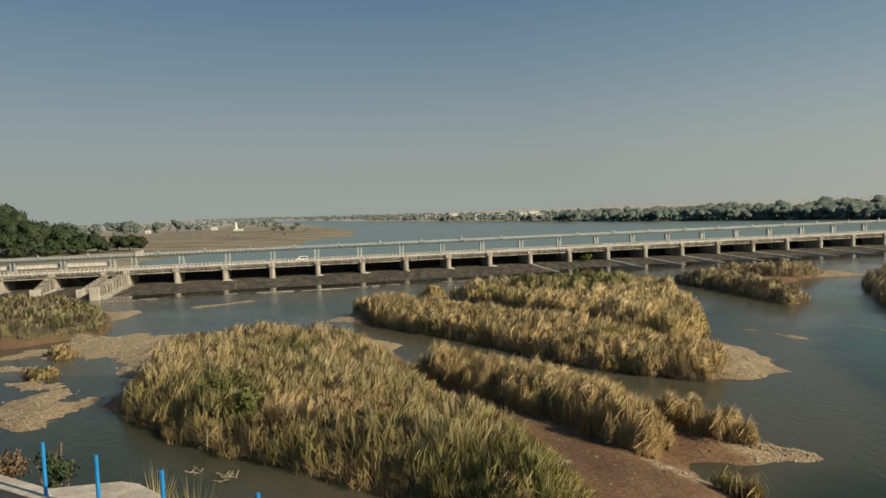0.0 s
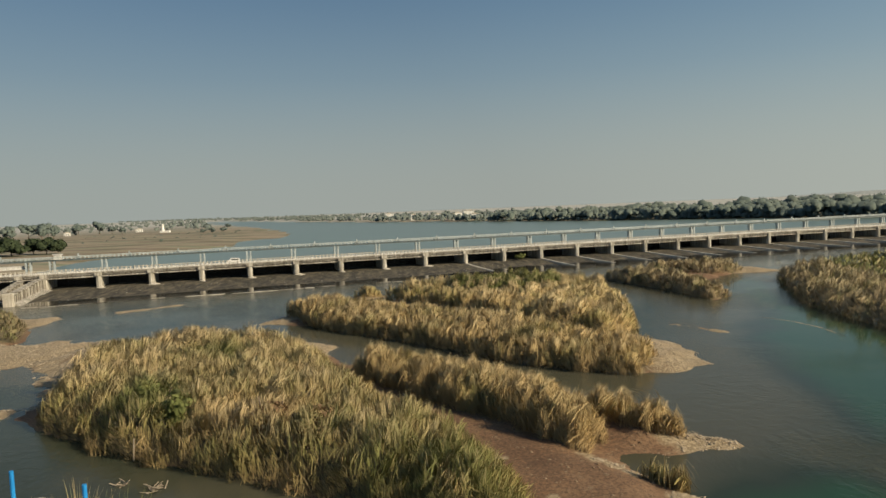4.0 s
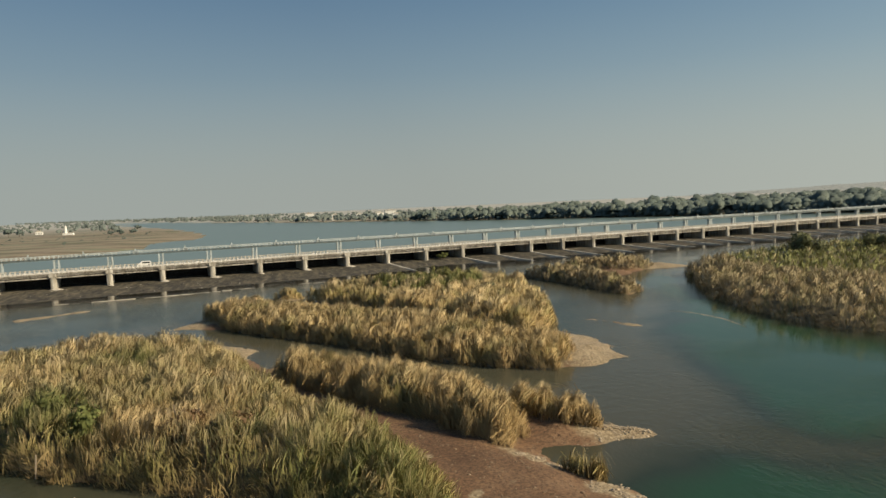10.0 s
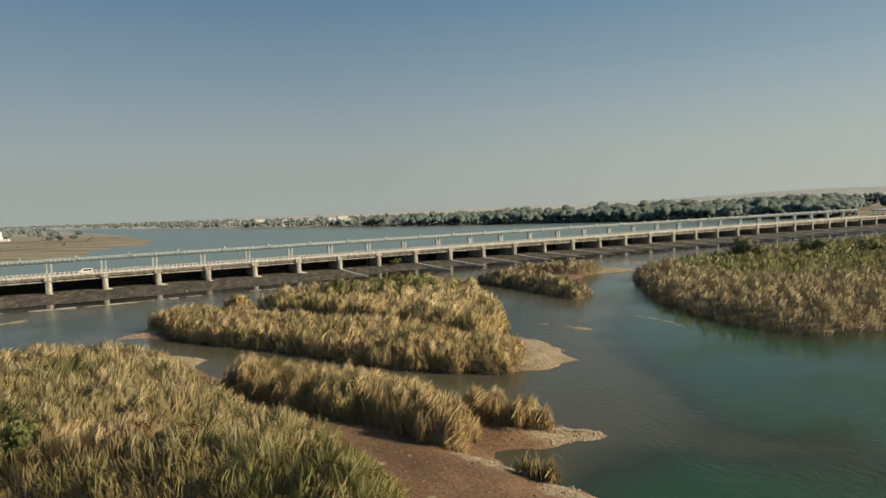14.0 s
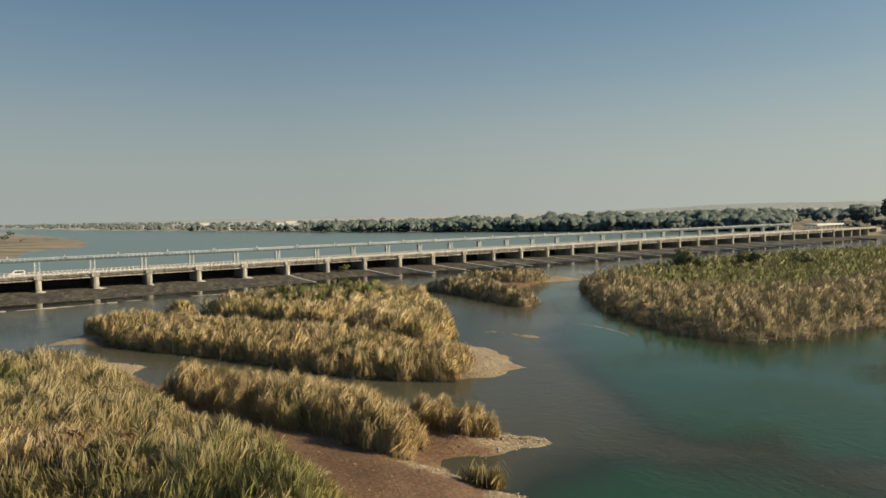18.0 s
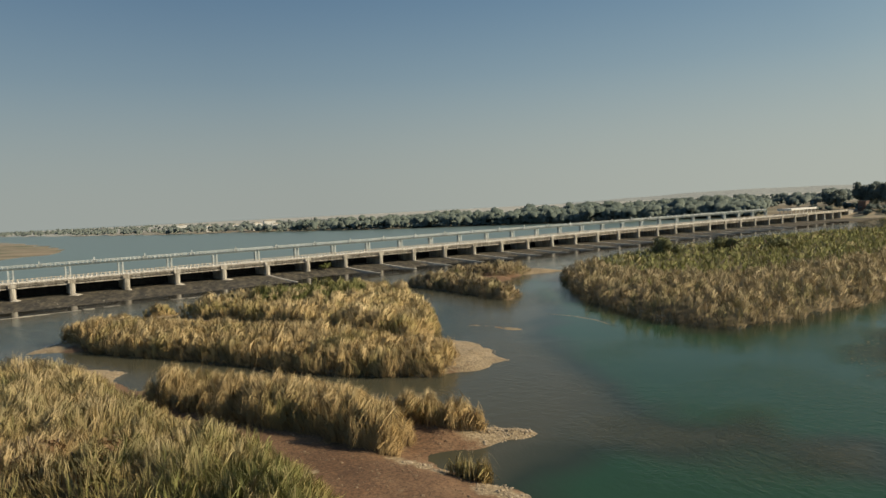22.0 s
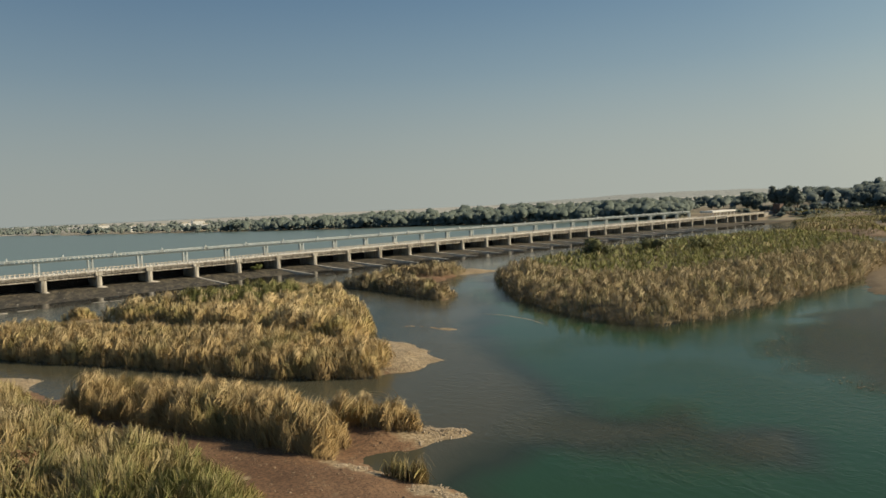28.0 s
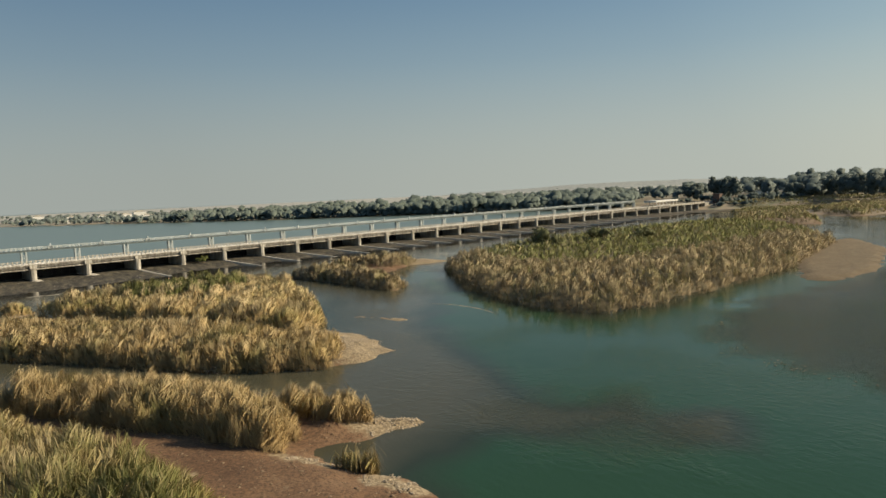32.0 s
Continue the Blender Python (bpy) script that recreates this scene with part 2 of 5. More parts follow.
# ---- plan of the river ----
ISLES = {
    "near": [(-44.5, 87), (-31, 76), (-20, 69), (-8, 61.5), (4, 50), (16, 42), (28, 47), (27, 53), (22, 65), (30, 63), (37, 64), (32, 71), (26, 78), (22, 90), (12, 101), (2, 110), (-6, 112), (-11, 122), (-9, 127), (-24, 143), (-40, 143), (-62, 146), (-63, 126), (-50, 104), (-49, 92)],
    "middle": [(-30, 158), (-24, 170), (-13, 180), (4, 186), (12, 197), (40, 202), (62, 197), (63, 170), (56, 148), (48, 124), (53, 112), (51, 97), (44, 93), (38, 94), (31, 99), (20, 110), (6, 129), (-13, 150)],
    "far": [(72, 212), (78, 190), (82, 166), (84, 157), (90, 162), (92, 175), (100, 195), (118, 210), (138, 211), (133, 226), (100, 228), (80, 222)],
    "right": [(126, 195), (110, 165), (101, 145), (97, 123), (96, 107), (99, 95), (117, 95.5), (140, 99), (172, 105), (207, 116), (262, 138), (287, 150), (330, 190), (360, 235), (330, 250), (250, 245), (189, 232), (150, 215)],
    "left": [(-260, 120), (-93, 136), (-78, 150), (-84, 165), (-92, 182), (-112, 204), (-150, 206), (-200, 202), (-300, 190)],
}
BARS = {
    "right_bar": [(165, 92), (169, 85), (193, 87), (250, 110), (285, 138), (262, 142), (209, 119)],
    "west_bar": [(-92, 124), (-84, 136), (-84, 150), (-70, 150), (-58, 146), (-58, 128), (-46, 102), (-48, 94), (-52, 104), (-63, 122), (-76, 128)],
    "west_patch": [(-62, 85), (-55, 81), (-50, 84), (-50, 92), (-56, 99), (-60, 103), (-70, 111), (-72, 106), (-64, 99), (-66, 92)],
    "west_far": [(-140, 110), (-90, 118), (-70, 114), (-72, 118), (-95, 126), (-140, 122)],
    "islet_bar": [(-73, 189), (-60, 199), (-58, 203), (-66, 199), (-75, 193)],
    "bank_stones": [(-96, 187), (-88, 190), (-86, 182), (-86, 169), (-92, 178)],
    "upper_islet": [(-9, 198), (-4, 193), (1, 196), (0, 200), (-5, 202)],
    "shoal": [(58, 131), (62, 125), (65, 120), (65.5, 122), (61, 130)],
    "far_isle_a": [(364, 191), (440, 238), (470, 258), (397, 275), (350, 240)],
    "far_isle_b": [(430, 205), (520, 212), (580, 240), (600, 290), (500, 280), (470, 258)],
    "far_isle_c": [(345, 150), (400, 138), (460, 155), (400, 176)],
}
LANDS = {
    "left_land": [(-150, 262), (-149, 316), (-152, 360), (-133, 402), (-115, 428), (-100, 480), (-112, 560), (-76, 605), (-90, 680), (-100, 742), (-130, 880), (-190, 1100), (-330, 1500), (-560, 2200), (-1000, 3300), (-1900, 5000), (-4000, 5000), (-4000, 200), (-160, 235)],
    "right_land": [(500, 385), (425, 470), (395, 506), (340, 585), (300, 640), (246, 695), (154, 838), (60, 1020), (-28, 1160), (-181, 1500), (-600, 2600), (-1150, 3600), (-1750, 4600), (-1900, 5000), (5000, 5000), (5000, 150), (650, 190), (600, 262), (588, 320), (572, 352), (530, 372)],
}
REED_A = [(-43.5, 87), (-31, 75.5), (-20, 69), (-8, 61.5), (3, 52), (10.5, 47), (10.5, 55.5), (8, 64), (3.8, 72.5), (-2, 84), (-7.5, 96), (-12, 111), (-20, 121), (-36, 125), (-49, 117), (-47, 101)]
REED_B = [(-3.5, 99), (0, 94), (5, 86), (10, 79), (14, 74.5), (17, 68), (20, 65.5), (22, 68), (20.5, 75), (16, 82), (10, 90), (4, 97), (-1, 101.5)]
REED_C = [(-23, 166), (-14.5, 149.5), (5, 128), (19, 109.5), (29, 99), (37, 94.5), (42, 100), (36, 108), (26, 124), (12, 142), (-4, 158), (-14, 169)]
REED_D = [(2, 182), (14, 167), (25, 145), (32, 132), (42, 119.5), (50, 128), (55, 145), (60, 170), (60, 190), (40, 196), (14, 194)]
REED_F = [(73, 212), (79, 188), (83, 159), (90, 163), (90, 180), (86, 208)]
REED_EDGE = [(126, 195), (110, 165), (101, 145), (97, 123), (96.5, 107), (99.5, 96), (117, 96.5), (140, 100), (172, 106), (207, 116), (262, 136), (252, 146), (200, 138), (160, 133), (130, 137), (122, 158), (136, 192)]
REED_TOP = [(128, 196), (121, 160), (128, 137), (160, 132), (205, 136), (250, 143), (262, 138), (285, 152), (325, 190), (355, 235), (330, 248), (250, 243), (189, 230), (150, 213)]
REED_WEST = [(-128, 140), (-93, 142), (-80, 151), (-86, 168), (-95, 182), (-114, 203), (-152, 206), (-160, 190)]
REEDS = [[(-24, 168), (-13, 152), (6, 131), (31, 101), (38, 100), (40, 118), (52, 125), (62, 170), (60, 196), (14, 196)], REED_A, REED_B, REED_C, REED_D, REED_F, REED_EDGE, REED_TOP, REED_WEST]
BR0 = Vector((-104.24, 255.3))
BR_ANGLE = 78.638
BR_U = Vector((math.sin(radians(BR_ANGLE)), math.cos(radians(BR_ANGLE))))
BR_V = Vector((-BR_U.y, BR_U.x))
BAY = 18.0
POOL = 4.5


def inside_distance(px, py, poly):
    """Distance to the outline, positive within."""
    q = np.array(poly, float)
    best = np.full(px.shape, 1e18)
    odd = np.zeros(px.shape, bool)
    for (ax, ay), (bx, by) in zip(q, np.roll(q, -1, 0)):
        dx, dy = bx - ax, by - ay
        t = np.clip(((px - ax) * dx + (py - ay) * dy) / (dx * dx + dy * dy), 0, 1)
        best = np.minimum(best, (px - ax - t * dx) ** 2 + (py - ay - t * dy) ** 2)
        cross = (ay > py) != (by > py)
        odd ^= cross & (px < (bx - ax) * (py - ay) / np.where(by == ay, 1e-9, by - ay) + ax)
    return np.where(odd, 1, -1) * np.sqrt(best)


def wander(px, py, size, seed):
    """Smooth noise of about -1 to 1, from a few rotated waves."""
    rs = np.random.RandomState(seed)
    out = 0
    for k in range(7):
        a, ph, w = rs.uniform(0, 6.28), rs.uniform(0, 6.28), 6.28 / (size * rs.uniform(0.5, 1.6))
        out = out + np.sin((px * math.cos(a) + py * math.sin(a)) * w + ph + 1.3 * np.sin((py * math.cos(a) - px * math.sin(a)) * w * 0.6 + ph))
    return out / 4.2


def ground_height(px, py):
    """Height of the land and the river bed, and how stony it is."""
    u = (px - BR0.x) * BR_U.x + (py - BR0.y) * BR_U.y
    v = (px - BR0.x) * BR_V.x + (py - BR0.y) * BR_V.y
    z = np.where(v > 8, 1.0, -1.3)
    rough = wander(px, py, 9, 3) * 0.9 + wander(px, py, 3.2, 4) * 0.45
    stony = np.zeros(px.shape)
    for name, poly in ISLES.items():
        d = inside_distance(px, py, poly) + rough * (1.0 if name != "right" else 1.6) - {"right": 1.8, "middle": 0.8, "far": 0.8}.get(name, 0)
        top = {"near": 1.1, "middle": 1.2, "far": 1.0, "right": 1.5, "left": 1.8}[name]
        z = np.maximum(z, np.clip(d * 0.22, -1.3, top) + 0.12 * rough * (d > 2))
    for name, poly in BARS.items():
        calm = {"right_bar": 1.3, "west_patch": 3.0, "west_bar": 3.2, "west_far": 3.2}.get(name, 1.0)
        d = inside_distance(px, py, poly) + rough * calm - (1.3 if calm > 1.5 else 0)
        z = np.maximum(z, np.clip(d * (0.12 if name != "right_bar" else 0.22), -1.3, 0.55 if "isle" not in name else 1.2))
        stony = np.maximum(stony, np.clip(d / 2 + 0.5, 0, 1) * (0.25 if name == "right_bar" else 0.9 if "isle_" not in name else 0.45))
    for name, poly in LANDS.items():
        d = inside_distance(px, py, poly) + wander(px, py, 60, 8) * 8
        d = np.where((v < 12) & (u > -84) & (u < 641), -40, d)
        z = np.maximum(z, np.where(d > 0, np.clip(POOL + d * 0.06, -1.3, POOL + 2.0), np.clip(POOL + d * 0.3, -1.3, POOL)))
    # the high bank under the camera, shaped to stay below its view
    bank = np.clip((24 - py - 0.35 * np.maximum(px, 0)) * 1.1, -1.3, 20.5)
    z = np.maximum(z, bank)
    west = np.clip((-px / np.maximum(py, 1) - 0.28) / 0.12, 0, 1) * (py > 5)
    z = np.maximum(z, west * np.clip(16.2 - (np.hypot(px, py) - 25) * 0.9 + 0.25 * rough, -1.3, 16.2) - 1.3 * (1 - west))
    for cx, cy, r in ((-56, 140, 16), (-52, 118, 9), (-22, 140, 10), (-12, 126, 8), (-26, 162, 8), (46, 102, 10), (49, 114, 7), (34, 66, 6), (128, 216, 14), (-92, 182, 9), (19.4, 63.6, 0.9), (20.4, 62.2, 1.0), (21.6, 60.6, 1.2), (22.6, 58.6, 1.0), (25.5, 52.5, 2.2), (27, 49.6, 1.8), (10.5, 62.5, 0.8), (17.5, 55.5, 0.7), (13.5, 53.5, 1.0), (15, 50.5, 1.4), (-60, 144, 10), (-50, 100, 5)):
        stony = np.maximum(stony, np.clip(1.4 - np.hypot(px - cx, py - cy) / r, 0, 1))
    return z, stony, u, v


def spaced(lo, hi, step, far_lo, far_hi, grow=1.16):
    c = list(np.arange(lo, hi + step / 2, step))
    s = step
    while c[-1] < far_hi:
        s *= grow
        c.append(c[-1] + s)
    s = step
    while c[0] > far_lo:
        s *= grow
        c.insert(0, c[0] - s)
    return np.array(c)


def sheet(name, xs, ys, zs, material, keep=None, attrs=None):
    """A grid of quads; keep chooses the cells."""
    nx, ny = len(xs), len(ys)
    gx, gy = np.meshgrid(xs, ys)
    co = np.stack([gx, gy, zs], -1).reshape(-1, 3).astype(np.float32)
    i = (np.arange(ny - 1)[:, None] * nx + np.arange(nx - 1)[None, :])
    quads = np.stack([i, i + 1, i + 1 + nx, i + nx], -1).reshape(-1, 4)
    if keep is not None:
        quads = quads[keep.reshape(-1)]
    me = bpy.data.meshes.new(name)
    me.vertices.add(len(co))
    me.vertices.foreach_set("co", co.ravel())
    me.loops.add(quads.size)
    me.loops.foreach_set("vertex_index", quads.ravel().astype(np.int32))
    me.polygons.add(len(quads))
    me.polygons.foreach_set("loop_start", np.arange(0, quads.size, 4, dtype=np.int32))
    me.update(calc_edges=True)
    for key, val in (attrs or {}).items():
        a = me.attributes.new(key, "FLOAT", "POINT")
        a.data.foreach_set("value", np.ascontiguousarray(val, np.float32).ravel())
    me.materials.append(material)
    me.shade_smooth()
    return new(name, me)


def ground_material():
    m, n, l, b = shader("river_ground", 0.9)
    st = n.new("ShaderNodeAttribute")
    st.attribute_name = "stony"
    hg = n.new("ShaderNodeAttribute")
    hg.attribute_name = "high"
    big = noise_tex(n, l, 0.12, 5, 0.65)
    mud = ramp(n, ((0.3, (0.095, 0.052, 0.028)), (0.52, (0.15, 0.088, 0.048)), (0.72, (0.22, 0.14, 0.08))))
    l.new(big.outputs["Fac"], mud.inputs[0])
    grit = noise_tex(n, l, 2.6, 7, 0.8)
    gt = ramp(n, ((0.36, (0.32, 0.3, 0.28)), (0.5, (1, 1, 1)), (0.64, (1.7, 1.62, 1.5))))
    l.new(grit.outputs["Fac"], gt.inputs[0])
    mud_col = mixc(n, l, 0.85, mud.outputs[0], gt.outputs[0], "MULTIPLY")
    peb = n.new("ShaderNodeTexVoronoi")
    peb.inputs["Scale"].default_value = 4.5
    co = n.new("ShaderNodeNewGeometry")
    l.new(co.outputs["Position"], peb.inputs["Vector"])
    gr = ramp(n, ((0.0, (0.13, 0.095, 0.055)), (0.5, (0.25, 0.195, 0.12)), (1.0, (0.42, 0.345, 0.225))))
    l.new(peb.outputs["Color"], gr.inputs[0])
    patch = noise_tex(n, l, 0.35, 4, 0.7)
    ad = n.new("ShaderNodeMath")
    ad.operation = "MULTIPLY_ADD"
    l.new(patch.outputs["Fac"], ad.inputs[0])
    ad.inputs[1].default_value = 1.4
    ad.inputs[2].default_value = -0.75
    ad2 = n.new("ShaderNodeMath")
    ad2.use_clamp = True
    l.new(st.outputs["Fac"], ad2.inputs[0])
    l.new(ad.outputs[0], ad2.inputs[1])
    sharp = ramp(n, ((0.25, (0, 0, 0)), (0.55, (1, 1, 1))))
    l.new(ad2.outputs[0], sharp.inputs[0])
    col = mixc(n, l, sharp.outputs[0], mud_col, gr.outputs[0])
    # reed floor: leaf litter darkened so shade between clumps is put into colour
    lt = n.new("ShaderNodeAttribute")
    lt.attribute_name = "shade_sand"
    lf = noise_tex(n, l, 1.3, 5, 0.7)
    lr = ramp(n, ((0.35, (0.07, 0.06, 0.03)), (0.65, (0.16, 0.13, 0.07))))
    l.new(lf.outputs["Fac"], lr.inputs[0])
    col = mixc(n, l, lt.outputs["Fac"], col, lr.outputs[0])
    # dry fields beyond the pool
    fld = noise_tex(n, l, 0.010, 5, 0.6, (1.0, 4.0, 1.0))
    fr = ramp(n, ((0.36, (0.09, 0.115, 0.06)), (0.46, (0.17, 0.135, 0.09)), (0.54, (0.27, 0.225, 0.16)), (0.66, (0.15, 0.165, 0.10))))
    l.new(fld.outputs["Fac"], fr.inputs[0])
    col = mixc(n, l, hg.outputs["Fac"], col, fr.outputs[0])
    # far plain mixed to pale grey: distance haze put into the ground colour
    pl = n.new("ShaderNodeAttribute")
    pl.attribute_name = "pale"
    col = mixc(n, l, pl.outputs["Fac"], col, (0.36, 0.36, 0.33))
    l.new(col, b.inputs["Base Color"])
    bp = n.new("ShaderNodeBump")
    bp.inputs["Strength"].default_value, bp.inputs["Distance"].default_value = 0.3, 0.06
    l.new(peb.outputs["Distance"], bp.inputs["Height"])
    l.new(bp.outputs[0], b.inputs["Normal"])
    return m


XS = spaced(-110, 300, 1.3, -4000, 4800)
YS = spaced(38, 262, 1.3, -400, 5000)
GX, GY = np.meshgrid(XS, YS)
GZ, STONY, GU, GV = ground_height(GX, GY)
HIGH = np.maximum(np.clip((GV - 10) / 20, 0, 1), np.clip((GX - 440) / 30, 0, 1))
# share of painted haze in the ground colour, growing with distance
FAR_HAZE = np.clip((np.hypot(GX, GY) - 900) / 900, 0, 1)
M_GROUND = ground_material()
# mask of the dark reed floor, painted shade within the reed outlines
SHADE_SAND = np.zeros(GX.shape)
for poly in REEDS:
    SHADE_SAND = np.maximum(SHADE_SAND, np.clip(inside_distance(GX, GY, poly) / 2 + 0.6, 0, 1))
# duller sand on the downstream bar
SHADE_SAND = np.maximum(SHADE_SAND, 0.65 * np.clip(inside_distance(GX, GY, BARS["right_bar"]) / 3 + 1, 0, 1))
ground = sheet("ground", XS, YS, GZ, M_GROUND, None, {"stony": STONY, "high": HIGH, "pale": FAR_HAZE, "shade_sand": SHADE_SAND})
tagged(ground, "river bed of brown mud, pale gravel bars and dry fields beyond", "ground", kind="structure")


def water_material(name, shallow, mid, deep, ripple, flow, gloss=0.4, rough=0.09, tilt=0.07):
    m, n, l, b = shader(name, rough)
    b.inputs["IOR"].default_value = 1.33
    b.inputs["Specular IOR Level"].default_value = gloss
    dp = n.new("ShaderNodeAttribute")
    dp.attribute_name = "deep"
    wob = noise_tex(n, l, 0.06, 5, 0.6, flow)
    ad = n.new("ShaderNodeMath")
    ad.operation = "MULTIPLY_ADD"
    l.new(wob.outputs["Fac"], ad.inputs[0])
    ad.inputs[1].default_value, ad.inputs[2].default_value = 0.5, -0.25
    a2 = n.new("ShaderNodeMath")
    a2.use_clamp = True
    l.new(ad.outputs[0], a2.inputs[0])
    l.new(dp.outputs["Fac"], a2.inputs[1])
    r = ramp(n, ((0.05, shallow), (0.45, mid), (0.95, deep)))
    l.new(a2.outputs[0], r.inputs[0])
    l.new(r.outputs[0], b.inputs["Base Color"])
    rp = noise_tex(n, l, ripple, 5, 0.65, flow)
    calm = noise_tex(n, l, 0.03, 3, 0.5)
    cr = ramp(n, ((0.36, (0.15, 0.15, 0.15)), (0.56, (1, 1, 1))))
    l.new(calm.outputs["Fac"], cr.inputs[0])
    # broken water over shoals and reefs
    ch = n.new("ShaderNodeAttribute")
    ch.attribute_name = "chop"
    mxs = n.new("ShaderNodeMath")
    mxs.operation = "MULTIPLY_ADD"
    l.new(ch.outputs["Fac"], mxs.inputs[0])
    mxs.inputs[1].default_value = 2.2
    l.new(cr.outputs[0], mxs.inputs[2])
    hgt = n.new("ShaderNodeMath")
    hgt.operation = "MULTIPLY"
    l.new(rp.outputs["Fac"], hgt.inputs[0])
    l.new(mxs.outputs[0], hgt.inputs[1])
    bp = n.new("ShaderNodeBump")
    bp.inputs["Distance"].default_value = tilt
    l.new(hgt.outputs[0], bp.inputs["Height"])
    l.new(bp.outputs[0], b.inputs["Normal"])
    return m


# where the main channel runs deep and green
GREEN = [(64, 112), (84, 140), (94, 170), (104, 190), (118, 205), (112, 172), (98, 146), (94, 112), (96, 94), (120, 96), (160, 104), (230, 108), (230, 20), (60, -10), (20, 20), (24, 48), (30, 56), (40, 62), (52, 78)]
SHOAL = [(24, 70), (32, 86), (46, 112), (58, 118), (62, 106), (57, 88), (54, 62), (66, 44), (58, 36), (46, 50), (37, 58), (38, 64)]
REEF = [(94, 68), (104, 74), (113, 77), (127, 82), (172, 86), (200, 90), (170, 50), (120, 26), (86, 36), (87, 50)]
soft = wander(GX, GY, 14, 5) * 2.5
DEEP = np.clip((inside_distance(GX, GY, GREEN) + soft) / 12 + 0.35, 0, 1)
DEEP *= 1 - 0.68 * np.clip((inside_distance(GX, GY, SHOAL) + soft) / 8 + 0.4, 0, 1)
DEEP *= 1 - 0.5 * np.clip((inside_distance(GX, GY, REEF) + soft) / 6 + 0.4, 0, 1)
DEEP = np.maximum(DEEP, 0.42 * np.clip((inside_distance(GX, GY, [(-100, 205), (-30, 215), (40, 215), (66, 215), (70, 150), (52, 112), (30, 116), (-20, 166), (-60, 150), (-80, 165)]) + soft) / 12 + 0.3, 0, 1))
DEEP = np.maximum(DEEP, 0.36 * np.clip((-GX - 10 + soft * 3) / 20, 0, 1) * (GY < 110))
CHOP = np.maximum(np.clip((inside_distance(GX, GY, REEF) + soft) / 6 + 0.5, 0, 1), 0.7 * np.clip((inside_distance(GX, GY, [(36, 62), (48, 66), (62, 60), (60, 44), (50, 36), (40, 46)]) + soft) / 6 + 0.4, 0, 1))
keep_low = ((GV < 5) & (GU > -250) & (GY < 420))[::2, ::2][:-1, :-1]
WX, WY = XS[::2], YS[::2]
river = sheet("river_water", WX, WY, np.zeros((len(WY), len(WX))), water_material("river_water", (0.068, 0.067, 0.046), (0.028, 0.038, 0.025), (0.022, 0.058, 0.031), 1.1, (1.0, 0.55, 1.0), 0.18, 0.07, 0.10), keep_low, {"deep": DEEP[::2, ::2], "chop": CHOP[::2, ::2]})
tagged(river, "calm shallow river water, brown over shoals and green in the channel", "water", kind="structure")


def at_bridge(u, v, z=0.0):
    p = BR0 + BR_U * u + BR_V * v
    return Vector((p.x, p.y, z))


pool = mesh_ob("pool_water", [at_bridge(-4500, 15.5, POOL), at_bridge(4500, 15.5, POOL), at_bridge(4500, 5200, POOL), at_bridge(-4500, 5200, POOL)], [(0, 1, 2, 3)],
               water_material("pool_water", (0.13, 0.18, 0.165), (0.155, 0.205, 0.19), (0.18, 0.225, 0.21), 0.5, (1.0, 0.35, 1.0), 0.5, 0.28))
tagged(pool, "wide blue-grey reservoir held above the barrage", "water", kind="structure")


# ---- barrage ----
BRM = Matrix.Translation((BR0.x, BR0.y, 0)) @ Matrix.Rotation(radians(90 - BR_ANGLE), 4, "Z")
barrage = tagged(empty("barrage", BRM), "long concrete river barrage with a road deck and steel gate gantry", "barrage", kind="structure")
N_LO, N_HI = -5, 32

bm = bmesh.new()
M_LIME = mottled("old_whitewash", ((0.3, (0.64, 0.64, 0.61)), (0.7, (0.80, 0.80, 0.77))), 0.6, 0.8, fine=3.0, streak=0.35)
# wall panels: moss and stains, plus recess shade put into the darker colour
M_WALL = mottled("mossy_shaded_concrete", ((0.3, (0.07, 0.065, 0.05)), (0.5, (0.17, 0.155, 0.12)), (0.7, (0.30, 0.28, 0.225))), 0.5, 0.88, fine=2.0, bump=0.35, bump_scale=4, streak=0.8)
M_DECK = mottled("stained_concrete", ((0.3, (0.28, 0.265, 0.23)), (0.5, (0.43, 0.41, 0.365)), (0.7, (0.58, 0.56, 0.50))), 0.35, 0.85, fine=2.2, bump=0.3, bump_scale=4, streak=0.75)
nose = [(-1.05, 0.9), (-0.75, 0.25), (0, 0), (0.75, 0.25), (1.05, 0.9), (1.05, 16), (-1.05, 16)]
add_prism(bm, nose, -2, 6.0)
add_prism(bm, [(-1.2, -0.1), (1.2, -0.1), (1.2, 1.1), (-1.2, 1.1)], 5.6, 6.9)
pier = part("pier", bm, M_CONC, barrage)
bm = bmesh.new()
add_box(bm, 0, BAY, 0.3, 0.75, 6.4, 7.05)
add_box(bm, 0, BAY, 0.75, 12.0, 6.45, 6.98)
add_box(bm, 0, BAY, 0.62, 0.95, 5.95, 6.398)
for k in range(4):
    add_box(bm, 0.9, BAY - 0.9, 1.2 + k * 3.1, 1.7 + k * 3.1, 5.75, 6.46)
add_box(bm, 0, BAY, 0.1, 0.5, 6.72, 6.9)
span = part("deck_span", bm, M_DECK, barrage, "stained concrete deck edge")
bm = bmesh.new()
add_box(bm, 0, BAY, 1.3, 11.4, 6.985, 7.03)
road = part("road_surface", bm, M_ROAD, barrage, "worn grey asphalt")
bm = bmesh.new()
for k in range(12):
    add_box(bm, 0.3 + k * 1.5, 0.75 + k * 1.5, 0.42, 0.68, 7.05, 7.85)
add_box(bm, 0, BAY, 0.48, 0.62, 7.52, 7.70)
